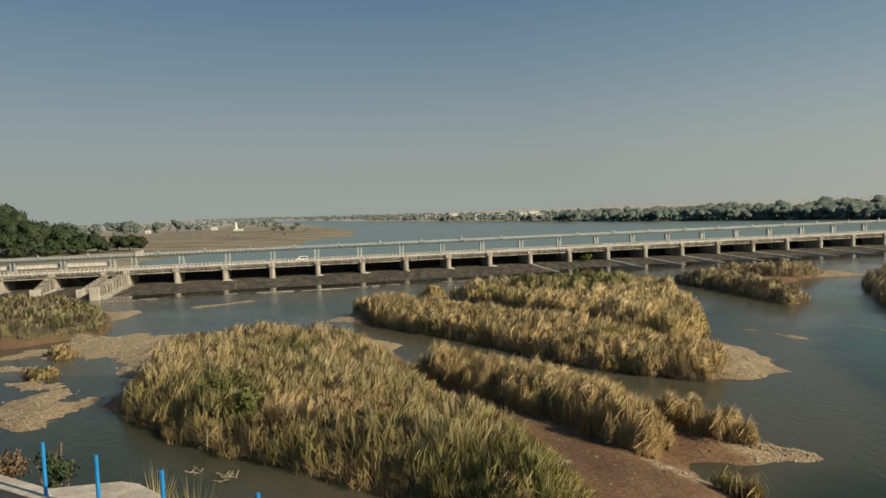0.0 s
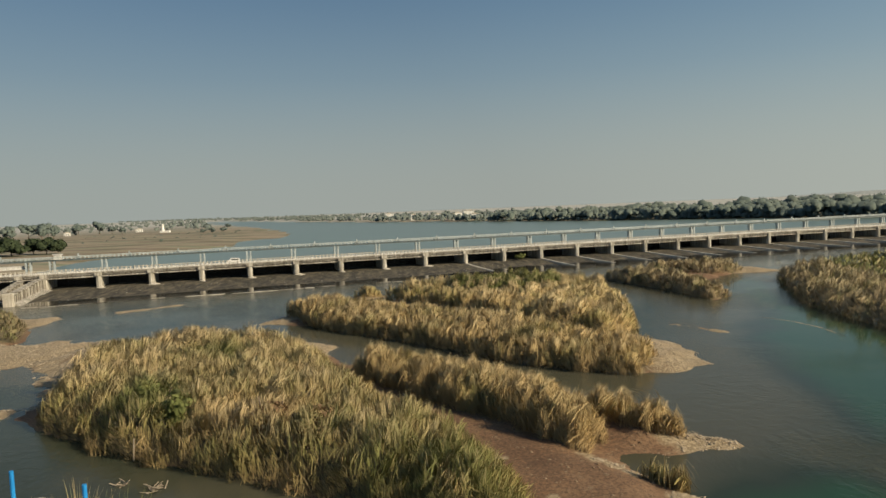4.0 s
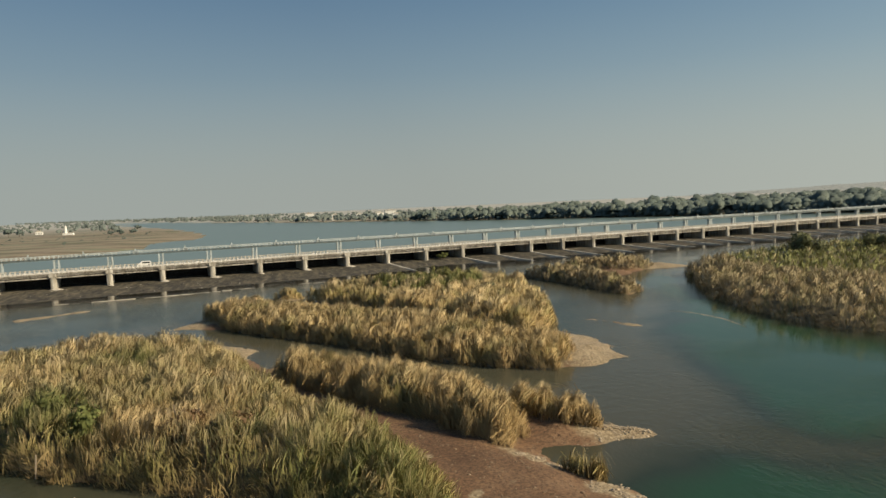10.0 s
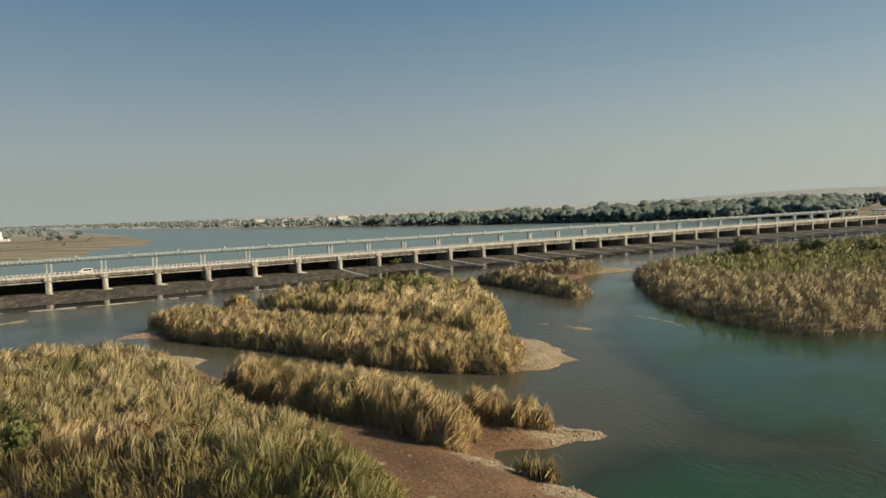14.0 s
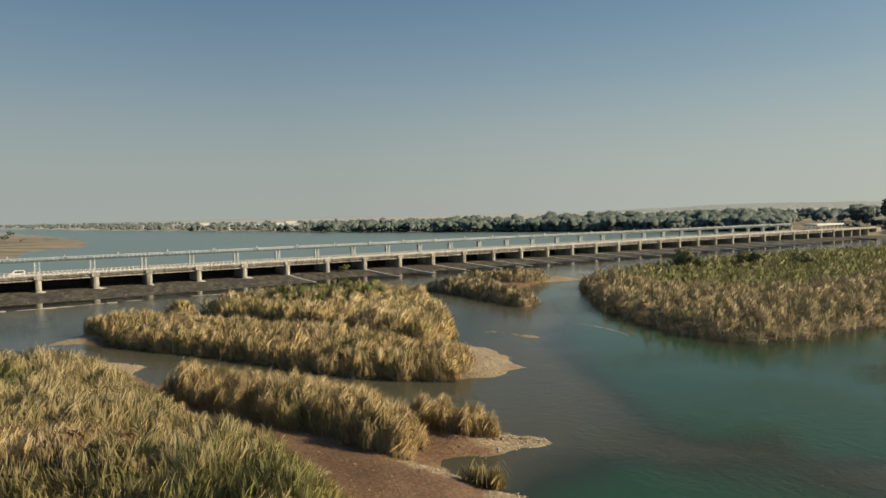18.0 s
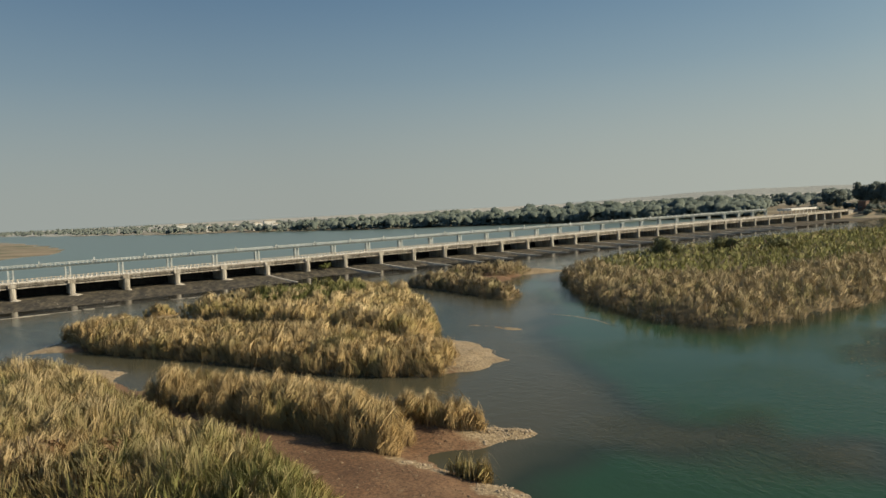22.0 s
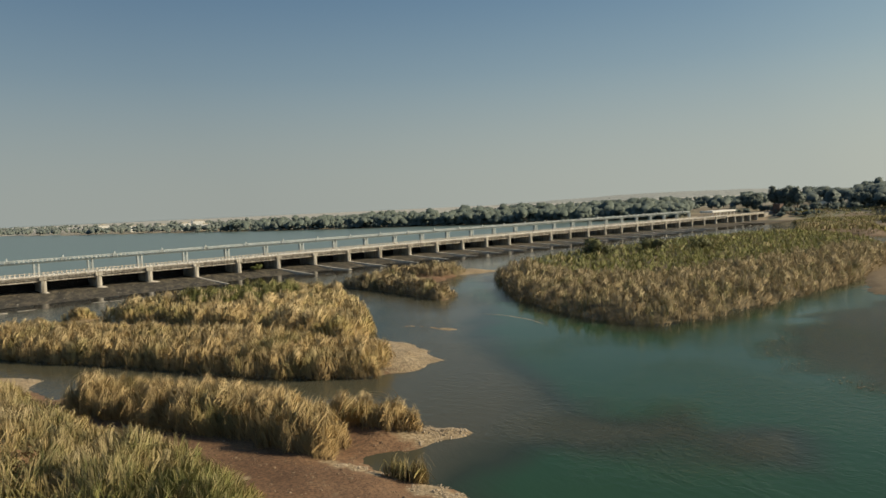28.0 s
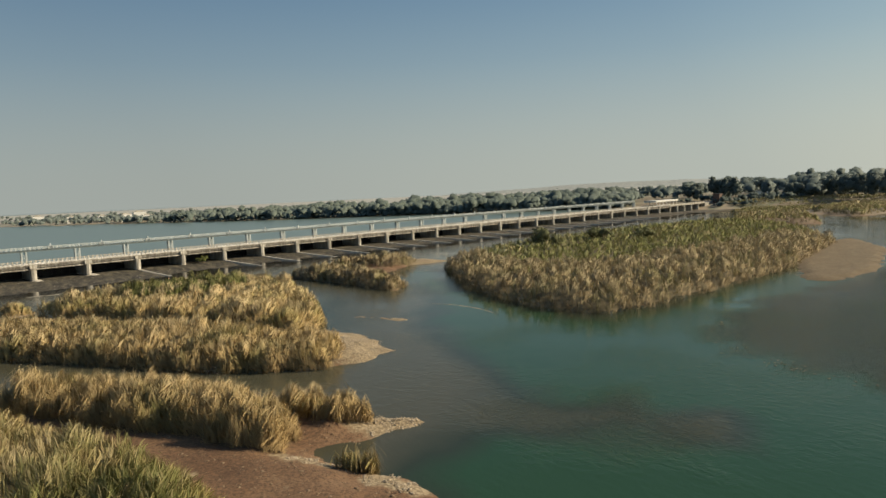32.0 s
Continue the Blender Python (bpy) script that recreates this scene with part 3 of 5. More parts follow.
add_box(bm, 0, BAY, 0.48, 0.62, 7.10, 7.40)
parapet = part("parapet", bm, M_LIME, barrage, "whitewashed concrete post and rail parapet")
bm = bmesh.new()
for k in range(12):
    add_box(bm, 0.15 + k * 1.5, 0.6 + k * 1.5, 11.6, 11.85, 6.98, 7.85)
add_box(bm, 0, BAY, 11.65, 11.8, 7.5, 7.7)
parapet_up = part("parapet", bm, M_CONC_PALE, barrage)
bm = bmesh.new()
add_box(bm, 1.06, BAY - 1.06, 0.4, 0.85, 5.15, 5.6)
lintel = part("lintel", bm, M_DECK, barrage)
bm = bmesh.new()
add_box(bm, 1.06, BAY - 1.06, 14.0, 14.25, 1.0, 5.9)
for k in range(4):
    add_box(bm, 1.06, BAY - 1.06, 13.7, 14.0, 1.6 + k * 1.1, 1.85 + k * 1.1)
for k in range(6):
    add_box(bm, 1.6 + k * 2.9, 1.8 + k * 2.9, 13.72, 14.0, 1.0, 5.9)
gate = part("gate", bm, M_GATE, barrage, "dark steel sluice gate, lowered")
bm = bmesh.new()
for sx in (-0.75, 0.75):
    for sy in (12.9, 14.1):
        add_box(bm, sx - 0.26, sx + 0.26, sy - 0.22, sy + 0.22, 6.0, 11.1)
for sy in (12.9, 14.1):
    for z in (7.4, 8.7, 9.9):
        add_box(bm, -0.6, 0.6, sy - 0.06, sy + 0.06, z - 0.08, z + 0.08)
add_box(bm, -1.0, 1.0, 12.6, 14.4, 6.0, 6.6)
pylon = part("gantry_pylon", bm, M_STEEL, barrage, "grey steel double-post gantry pylon")
bm = bmesh.new()
for sy in (12.75, 14.25):
    add_box(bm, 0, BAY, sy - 0.1, sy + 0.1, 11.05, 11.6)
for k in range(9):
    add_box(bm, 0.9 + k * 2.0, 1.05 + k * 2.0, 12.85, 14.15, 11.2, 11.45)
add_box(bm, 0, BAY, 12.6, 14.4, 11.6, 11.68)
girder = part("gantry_girder", bm, M_GIRDER, barrage)
bm = bmesh.new()
for sy in (12.65, 14.35):
    for k in range(12):
        add_box(bm, 0.6 + k * 1.5, 0.85 + k * 1.5, sy - 0.06, sy + 0.06, 11.68, 12.7)
    for z in (12.2, 12.65):
        add_box(bm, 0, BAY, sy - 0.05, sy + 0.05, z - 0.09, z + 0.09)
rail = part("gantry_railing", bm, M_STEEL, barrage)
bm = bmesh.new()
add_box(bm, -0.7, 0.7, 13.0, 14.0, 11.69, 12.6)
add_rod(bm, (-1.1, 13.5, 12.15), (1.1, 13.5, 12.15), 0.32, 10)
add_box(bm, -0.25, 0.25, 13.25, 13.75, 12.55, 13.6)
hoist = part("hoist", bm, M_STEEL, barrage, "grey gate hoist winch on the gantry")

# the sloping floor below each gate
M_APRON = mottled("wet_apron", ((0.34, (0.020, 0.018, 0.014)), (0.47, (0.052, 0.046, 0.032)), (0.60, (0.115, 0.098, 0.066)), (0.75, (0.21, 0.18, 0.125))), 0.55, 0.88, fine=2.4, bump=0.9, bump_scale=1.1, stretch=(1.0, 0.28, 1.0))


def apron_part(prof, seed, label=""):
    """A worn sloping floor, broken into shallow hollows and rubble ridges."""
    rs = np.random.RandomState(seed)
    vs = np.concatenate([np.linspace(a[0], b[0], 7)[:-1] for a, b in zip(prof, prof[1:])] + [[prof[-1][0]]])
    zs = np.interp(-vs, [-p[0] for p in prof], [p[1] for p in prof])
    us = np.linspace(0, BAY, 29)
    gu, gv = np.meshgrid(us, vs)
    rough = 0.16 * wander(gu, gv * 0.5, 3.2, seed) + rs.normal(0, 0.05, gu.shape)
    rough *= np.sin(np.clip(gu / BAY, 0, 1) * math.pi) ** 0.5 * np.clip((2 - gv) / 4, 0, 1) * np.clip((gv + 29) / 6, 0.15, 1)
    ob = sheet("apron", us, vs, zs[:, None] + rough, M_APRON)
    ob.parent = barrage
    return tagged(ob, label)


apron = apron_part([(16, 1.3), (4, 1.3), (0, 1.15), (-8, 0.9), (-18, 0.5), (-26, 0.08), (-30, -0.08), (-40, -0.1), (-44, -1.4)], 31, "dark wet sloping concrete floor")
apron_low = apron_part([(16, 1.3), (4, 1.3), (0, 1.1), (-6, 0.75), (-12, 0.3), (-18, 0.02), (-24, -0.25), (-34, -0.7), (-44, -1.4)], 32)
# still water standing between the sloping floor and the broken sill
still = mesh_ob("stilling_pool", [BRM @ Vector(c) for c in ((-15, -40.2, 0.055), (152, -40.2, 0.055), (152, -22, 0.055), (-15, -22, 0.055), (152, -40.2, 0.055), (590, -38, 0.055), (590, -16, 0.055), (152, -16, 0.055))], [(0, 1, 2, 3), (4, 5, 6, 7)],
                water_material("still_water", (0.040, 0.038, 0.030), (0.034, 0.036, 0.03), (0.03, 0.034, 0.03), 0.4, (1.0, 1.0, 1.0), 0.5, 0.03))
tagged(still, "still shallow pool at the foot of the apron", "water", kind="structure")
# pale silt washed against the foot of a pier
bm = bmesh.new()
heap = [(-1.6, -0.4, 1.1), (-0.9, -1.2, 1.2), (0.3, -1.7, 1.15), (1.6, -2.6, 0.95), (3.2, -1.9, 1.05), (3.4, -0.3, 1.15), (2.6, 1.2, 1.25), (1.0, 1.3, 1.3)]
ring = [bm.verts.new(c) for c in heap]
peak = bm.verts.new((1.1, -0.3, 1.75))
for i in range(len(ring)):
    bm.faces.new((ring[i], ring[(i + 1) % len(ring)], peak))
silt = part("silt_heap", bm, M_CONC_PALE, barrage, "pale silt heaped at a pier's foot")
# pale divide ridge running down from a pier
bm = bmesh.new()
rows_ = []
for k in range(13):
    v = 0.2 - k * 2.4
    w, z = 1.0 - 0.03 * k, 1.25 - 0.10 * k
    x = 0.05 * k * k * 0.25
    rows_.append([bm.verts.new(c) for c in ((x - w, v, z - 0.9), (x - w * 0.6, v, z + 0.15), (x + w * 0.6, v, z + 0.15), (x + w, v, z - 0.9))])
for a, b in zip(rows_, rows_[1:]):
    for i in range(3):
        bm.faces.new((a[i], a[i + 1], b[i + 1], b[i]))
ridge = part("divide_ridge", bm, M_CONC_PALE, barrage, "pale silted divide ridge below a pier")
protos = {"pier": pier, "span": span, "road": road, "par": parapet, "par2": parapet_up, "lintel": lintel, "gate": gate, "pylon": pylon, "girder": girder, "rail": rail, "hoist": hoist, "apron": apron, "apron_low": apron_low, "ridge": ridge, "silt": silt}
places = [(-80.0, 18.0), (-62.0, 18.0), (-44.0, 18.0), (-26.0, 8.0)] + [(n * BAY, BAY) for n in range(-1, N_HI + 1)]
for i, (u0, _) in enumerate(places):
    n = u0 / BAY
    wide = (places[i + 1][0] - u0) / BAY if i + 1 < len(places) else 0
    kinds = [("pier", 1)]
    if wide:
        kinds += [(k, wide) for k in ("span", "road", "par", "par2", "lintel", "gate", "apron" if n < 8 else "apron_low")]
    if n <= 30:
        kinds += [("pylon", 1)]
    if n < 30 and wide:
        kinds += [("girder", wide), ("rail", wide)]
    if -2 < n < 8:
        kinds += [("silt", 0.7 + 0.3 * math.sin(n * 2.1))]
    if 8 <= n < 29 and n != 9:
        kinds += [("ridge", 1)]
    for k, sx in kinds:
        if k == "gate" and -70 < u0 < -40:
            continue
        same_part(protos[k], barrage, Matrix.Translation((u0, 0, 0)) @ Matrix.Diagonal((sx, 1, 1, 1)))
    if n < 30 and wide > 0.6:
        same_part(hoist, barrage, Matrix.Translation((u0 + BAY / 2, 0, 0)))
for ob in protos.values():
    bpy.data.objects.remove(ob)
# narrower sluice bays at the far end
for k in range(5):
    u0 = N_HI * BAY + k * 13
    bm = bmesh.new()
    add_prism(bm, [(u0 + 13 + x, y) for x, y in nose], -2, 6.0)
    part("pier", bm, M_CONC, barrage)
    bm = bmesh.new()
    add_box(bm, u0, u0 + 13, 0.3, 12, 6.0, 7.05)
    add_box(bm, u0, u0 + 13, 0.42, 0.68, 7.05, 7.7)
    part("deck_span", bm, M_CONC, barrage)
    bm = bmesh.new()
    add_box(bm, u0 + 1, u0 + 12, 13.8, 14.2, -1, 6)
    part("gate", bm, M_GATE, barrage)
    bm = bmesh.new()
    add_box(bm, u0, u0 + 13, -30, 16, -2, 0.6)
    part("apron", bm, M_APRON, barrage)
# raised white gates over the sluice bays
for u0 in (-80, -62, -44):
    bm = bmesh.new()
    add_box(bm, u0 + 1.1, u0 + 16.9, 13.9, 14.3, 8.6, 9.8)
    add_box(bm, u0 + 1.1, u0 + 16.9, 13.75, 14.4, 9.7, 9.9)
    add_box(bm, u0 + 1.1, u0 + 16.9, 13.75, 14.4, 8.5, 8.65)
    part("raised_gate", bm, M_LIME, barrage, "pale grey painted gate leaf, raised", 0.03)
    bm = bmesh.new()
    add_box(bm, u0 + 1.1, u0 + 16.9, 15.0, 15.4, 0, 5.9)
    part("gate", bm, M_GATE, barrage)


def divide_wall(u0, length, top0, top1, thick, pilasters):
    """A long wall running downstream from a pier, stepping down, with pilasters and a plinth."""
    bm = bmesh.new()
    n = 7
    for k in range(n):
        v0, v1 = -length * k / n, -length * (k + 1) / n
        z = top0 + (top1 - top0) * (k + 0.5) / n
        add_box(bm, u0 - thick / 2, u0 + thick / 2, v1, v0, -1.5, z)
    w = part("divide_wall", bm, M_WALL, barrage, "weathered stepped concrete divide wall")
    bm = bmesh.new()
    for k in range(n):
        v0, v1 = -length * k / n, -length * (k + 1) / n
        z = top0 + (top1 - top0) * (k + 0.5) / n
        add_box(bm, u0 - thick / 2 - 0.25, u0 + thick / 2 + 0.55, v1 + 0.003, v0 - 0.003, z + 0.002, z + 0.42)
    part("coping", bm, M_DECK, w)
    bm = bmesh.new()
    # end block in paler concrete: its lit face is put into the colour
    add_box(bm, u0 - thick / 2 - 0.5, u0 + thick / 2 + 0.6, -length - 1.8, -length - 0.002, -1.5, top1 + 0.9)
    part("end_pillar", bm, M_CONC_PALE, w, "", 0.05)
    for k in range(pilasters):
        v = -length * (k + 0.5) / pilasters
        bm = bmesh.new()
        z = top0 + (top1 - top0) * (k + 0.5) / pilasters - 0.25
        add_box(bm, u0 + thick / 2 + 0.002, u0 + thick / 2 + 0.5, v - 0.45, v + 0.45, -1.5, z)
        part("pilaster", bm, M_DECK, w)
    bm = bmesh.new()
    vs = [bm.verts.new(c) for c in ((u0 + thick / 2 + 0.51, 0, 1.9), (u0 + thick / 2 + 3.4, 0, 1.2), (u0 + thick / 2 + 3.4, -length, -0.6), (u0 + thick / 2 + 0.51, -length, 1.0), (u0 + thick / 2 + 3.4, 0, -1.5), (u0 + thick / 2 + 0.51, 0, -1.5), (u0 + thick / 2 + 0.51, -length, -1.5), (u0 + thick / 2 + 3.4, -length, -1.5))]
    for f in ((0, 1, 2, 3), (1, 4, 7, 2), (3, 2, 7, 6), (0, 5, 4, 1)):
        bm.faces.new([vs[i] for i in f])
    part("footing", bm, M_DECK, w)


divide_wall(-19.4, 33.0, 5.4, 3.3, 1.6, 9)
divide_wall(-25.5, 27.0, 5.0, 2.4, 1.4, 7)
divide_wall(-44.0, 15.0, 6.0, 2.0, 2.0, 4)
divide_wall(-62.0, 15.0, 6.0, 2.4, 2.0, 4)
# pale broken sill along the foot of the apron
rs_s = random.Random(9)
u0 = -14
while u0 < 150:
    w = rs_s.uniform(2.5, 6.5)
    v = -40.3 + 0.9 * math.sin(u0 * 0.09) + rs_s.uniform(-0.3, 0.3)
    bm = bmesh.new()
    add_prism(bm, [(u0, v), (u0 + w * 0.3, v - rs_s.uniform(0.1, 0.5)), (u0 + w * 0.7, v - rs_s.uniform(0.1, 0.5)), (u0 + w, v - 0.1), (u0 + w, v + 0.4), (u0 + w * 0.6, v + rs_s.uniform(0.3, 0.9)), (u0 + w * 0.3, v + rs_s.uniform(0.3, 0.9)), (u0, v + 0.4)], -1.0, 0.10 + rs_s.uniform(-0.07, 0.08))
    part("sill_block", bm, M_DECK if rs_s.random() < 0.5 else M_CONC_PALE, barrage)
    u0 += w + rs_s.choice((0.15, 0.3, 0.6, 2.5))
# rubble lying on the worn floor
rr = np.random.RandomState(44)
bm = bmesh.new()
for k in range(150):
    u, v = rr.uniform(-14, 160), -rr.uniform(2, 27)
    z = float(np.interp(-v, [0, 8, 18, 26, 30], [1.15, 0.9, 0.5, 0.08, -0.08]))
    d = 0.08 + 0.2 * rr.uniform(0, 1) ** 3
    m = Matrix.Translation((u, v, z + 0.05)) @ Matrix.Rotation(rr.uniform(0, 6), 4, "Z") @ Matrix.Diagonal((d * rr.uniform(0.8, 2.0), d, d * 0.7, 1))
    bmesh.ops.create_icosphere(bm, subdivisions=1, radius=1, matrix=m)
rubble = part("rubble", bm, M_DECK)
rubble.matrix_basis = BRM
tagged(rubble, "pale broken rubble strewn over the worn apron", "rubble", kind="stuff")
# white canopy over the deck near the far end
bm = bmesh.new()
for k in range(7):
    add_box(bm, 556 + k * 5.8, 556.3 + k * 5.8, 2.0, 2.3, 7.0, 10.4)
    add_box(bm, 556 + k * 5.8, 556.3 + k * 5.8, 11.2, 11.5, 7.0, 10.4)
add_box(bm, 554, 592, 1.2, 12.2, 10.4, 11.6)
part("canopy", bm, M_WHITE, barrage, "long white canopy on posts over the road")
bm = bmesh.new()
add_box(bm, -18.2, -13.8, 12.4, 14.6, 11.69, 11.8)
add_box(bm, -17.2, -14.8, 12.7, 14.3, 11.8, 13.5)
add_box(bm, -17.6, -14.4, 12.4, 14.6, 13.5, 13.75)
part("gate_house", bm, M_LIME, barrage, "small white operator hut on the gantry")



# ---- reeds ----
def link_mesh(name, co, tri, attrs, material, per=3, normals=None):
    me = bpy.data.meshes.new(name)
    me.vertices.add(len(co))
    me.vertices.foreach_set("co", np.ascontiguousarray(co, np.float32).ravel())
    me.loops.add(tri.size)
    me.loops.foreach_set("vertex_index", np.ascontiguousarray(tri, np.int32).ravel())
    me.polygons.add(len(tri))
    me.polygons.foreach_set("loop_start", np.arange(0, tri.size, per, dtype=np.int32))
    me.update(calc_edges=True)
    for key, val in attrs.items():
        at = me.attributes.new(key, "FLOAT", "POINT")
        at.data.foreach_set("value", np.ascontiguousarray(val, np.float32))
    me.materials.append(material)
    if normals is not None:
        me.shade_smooth()
        me.normals_split_custom_set_from_vertices(normals)
    return new(name, me)


def reed_bed(name, polys, blades_m2, height, width, green, seed, label, material=None, vary=0.16, tuft=0.24, mound=5.0, out_by=0.6, shoulder=3.0, wisp=3, long=0.38, loose=1.0, spike=0.04, spots=()):
    """A stand of reeds: a rolling canopy of arching leaves gathered into wisps, over outlines in the plan; one mesh."""
    rs = np.random.RandomState(seed)

    def canopy(x, y):
        d = np.max([inside_distance(x, y, p) for p in polys], axis=0) + wander(x, y, 7, seed + 5) * 0.8 * loose + out_by
        e = np.clip(d / shoulder, 0, 1)
        swell = 0.80 + vary * wander(x, y, 15, seed) + tuft * (np.minimum(np.abs(wander(x, y, mound, seed + 7)), 1.1) - 0.35) + 0.05 * wander(x, y, mound * 0.3, seed + 8)
        return d, height * np.clip(swell, 0.35, 1.15) * np.sqrt(1 - (1 - e) ** 2) * (0.8 + 0.2 * np.clip(d / 5, 0, 1))

    xs, ys = [], []
    for p in polys:
        q = np.array(p, float)
        lo, hi = q.min(0) - out_by, q.max(0) + out_by
        n = int(blades_m2 / wisp * (hi[0] - lo[0]) * (hi[1] - lo[1]))
        xs.append(rs.uniform(lo[0], hi[0], n))
        ys.append(rs.uniform(lo[1], hi[1], n))
    x, y = np.concatenate(xs), np.concatenate(ys)
    d, top = canopy(x, y)
    ok = d > 0.05
    x, y, d, top = x[ok], y[ok], d[ok], top[ok]
    g = np.stack([(canopy(x + 0.3, y)[1] - top) / 0.3, (canopy(x, y + 0.3)[1] - top) / 0.3], -1)
    g = -g / np.maximum(np.linalg.norm(g, axis=1, keepdims=True) / 1.6, 1.0)
    n = len(x)
    # the wall of leaves at the water's edge is filled down to its foot
    depth = np.where(d < shoulder, rs.uniform(0.15, 1.0, n) ** 0.6, rs.uniform(0.84, 1.0, n)) + 0.06 * rs.uniform(0, 1, n) ** 4
    comb = np.stack([wander(x, y, mound * 0.7, seed + 3), wander(x, y, mound * 0.7, seed + 4)], -1)
    z0 = np.maximum(ground_height(x, y)[0], 0.0) - 0.1
    tw = np.clip(green + 0.30 * wander(x, y, 17, seed + 1) + 0.18 * wander(x, y, 5, seed + 2) + rs.normal(0, 0.13, n), 0, 1)
    # patches of fresher or more withered growth
    for sx, sy, sr, more in spots:
        tw = np.clip(tw + more * np.exp(-((x - sx) ** 2 + (y - sy) ** 2) / sr ** 2), 0, 1)
    way = 0.27 * g + 0.20 * comb + rs.normal(0, 0.15, (n, 2))
    face = np.concatenate([0.70 * g + 0.25 * comb + rs.normal(0, 0.12, (n, 2)), np.full((n, 1), 1.0)], 1)
    size = height * long * rs.uniform(0.75, 1.3, n)
    i = np.repeat(np.arange(n), wisp)
    n = len(i)
    w2 = way[i] + rs.normal(0, 0.09, (n, 2))
    leaf = np.minimum(size[i] * rs.uniform(0.75, 1.25, n), 0.4 + top[i] * depth[i])
    flat = np.linalg.norm(w2, axis=1)
    lift = np.maximum(top[i] * depth[i] + rs.normal(0, spike * height, n), 0.15)
    tip = np.stack([x[i] + rs.normal(0, 0.13, n) * loose, y[i] + rs.normal(0, 0.13, n) * loose, z0[i] + lift], -1)
    run = leaf[:, None] * np.concatenate([w2, np.clip(0.95 - 0.75 * flat, 0.1, 1)[:, None]], 1)
    root = tip - run
    knee = (root + tip) / 2 + np.concatenate([-0.16 * run[:, :2], (leaf * np.clip(0.20 * flat, 0.02, 0.2))[:, None]], 1)
    dome = face[i] + rs.normal(0, 0.06, (n, 3))
    dome /= np.linalg.norm(dome, axis=1, keepdims=True)
    side = np.cross(run, dome)
    side /= np.maximum(np.linalg.norm(side, axis=1, keepdims=True), 1e-6)
    side = side * (width * rs.uniform(0.6, 1.35, n))[:, None]
    vs = []
    for f, w in ((0.0, 0.8), (0.38, 1.0), (0.74, 0.75)):
        p = (1 - f) ** 2 * root + 2 * f * (1 - f) * knee + f * f * tip
        vs += [p - side * w / 2, p + side * w / 2]
    vs.append(tip)
    co = np.stack(vs, 1).reshape(-1, 3)
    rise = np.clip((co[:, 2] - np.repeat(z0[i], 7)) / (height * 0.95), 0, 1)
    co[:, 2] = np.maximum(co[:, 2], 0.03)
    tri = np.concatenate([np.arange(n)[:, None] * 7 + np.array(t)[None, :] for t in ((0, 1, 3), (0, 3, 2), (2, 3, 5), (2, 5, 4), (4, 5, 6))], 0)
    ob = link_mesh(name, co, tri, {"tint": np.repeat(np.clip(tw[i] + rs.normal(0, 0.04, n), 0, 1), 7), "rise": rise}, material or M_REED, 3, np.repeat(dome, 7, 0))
    return tagged(ob, label, "reeds", kind="stuff")


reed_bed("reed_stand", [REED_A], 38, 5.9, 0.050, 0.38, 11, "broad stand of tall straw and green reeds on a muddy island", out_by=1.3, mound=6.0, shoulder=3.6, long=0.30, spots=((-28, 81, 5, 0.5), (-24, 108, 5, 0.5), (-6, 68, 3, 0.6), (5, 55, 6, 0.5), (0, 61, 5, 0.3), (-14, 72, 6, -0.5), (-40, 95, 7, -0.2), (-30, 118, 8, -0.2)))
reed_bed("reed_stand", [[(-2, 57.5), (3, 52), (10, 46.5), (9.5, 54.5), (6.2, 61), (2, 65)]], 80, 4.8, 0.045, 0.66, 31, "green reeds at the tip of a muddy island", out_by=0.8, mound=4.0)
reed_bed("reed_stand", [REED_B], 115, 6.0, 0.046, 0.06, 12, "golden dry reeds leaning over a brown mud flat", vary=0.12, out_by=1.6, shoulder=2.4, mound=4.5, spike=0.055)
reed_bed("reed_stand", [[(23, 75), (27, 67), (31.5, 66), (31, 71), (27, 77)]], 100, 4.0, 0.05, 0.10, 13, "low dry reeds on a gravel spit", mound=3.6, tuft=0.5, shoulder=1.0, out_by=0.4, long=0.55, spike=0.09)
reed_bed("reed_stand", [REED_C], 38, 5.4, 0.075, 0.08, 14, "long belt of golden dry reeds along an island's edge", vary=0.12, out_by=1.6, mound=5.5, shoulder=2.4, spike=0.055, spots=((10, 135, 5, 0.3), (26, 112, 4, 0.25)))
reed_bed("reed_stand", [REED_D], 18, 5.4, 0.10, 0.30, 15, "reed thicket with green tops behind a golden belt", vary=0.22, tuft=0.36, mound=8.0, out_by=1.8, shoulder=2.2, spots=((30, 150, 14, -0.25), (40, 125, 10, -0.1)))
reed_bed("reed_stand", [[(16, 180), (22, 170), (32, 164), (46, 166), (52, 176), (44, 186), (26, 188)]], 22, 7.2, 0.10, 1.0, 35, "fresh green reeds on the crest of a thicket", mound=6.0)
reed_bed("reed_stand", [REED_F, [(90, 217), (108, 207), (122, 214), (114, 227), (94, 226)]],
         16, 4.7, 0.12, 0.14, 16, "small dry reed islets below the barrage", M_REED_FAR, tuft=0.34, mound=7.0, out_by=1.0)
reed_bed("reed_stand", [[(-8, 198), (-4, 194), (0, 196), (-1, 200), (-5, 201)]], 30, 3.8, 0.12, 0.3, 21, "lone clump of reeds on a tiny islet", shoulder=2.5)
reed_bed("reed_stand", [REED_EDGE], 9.5, 5.6, 0.10, 0.16, 17, "brown and straw reeds along a wide island's bank", M_REED_FAR, vary=0.2, tuft=0.42, mound=7.0, out_by=3.0, long=0.30)
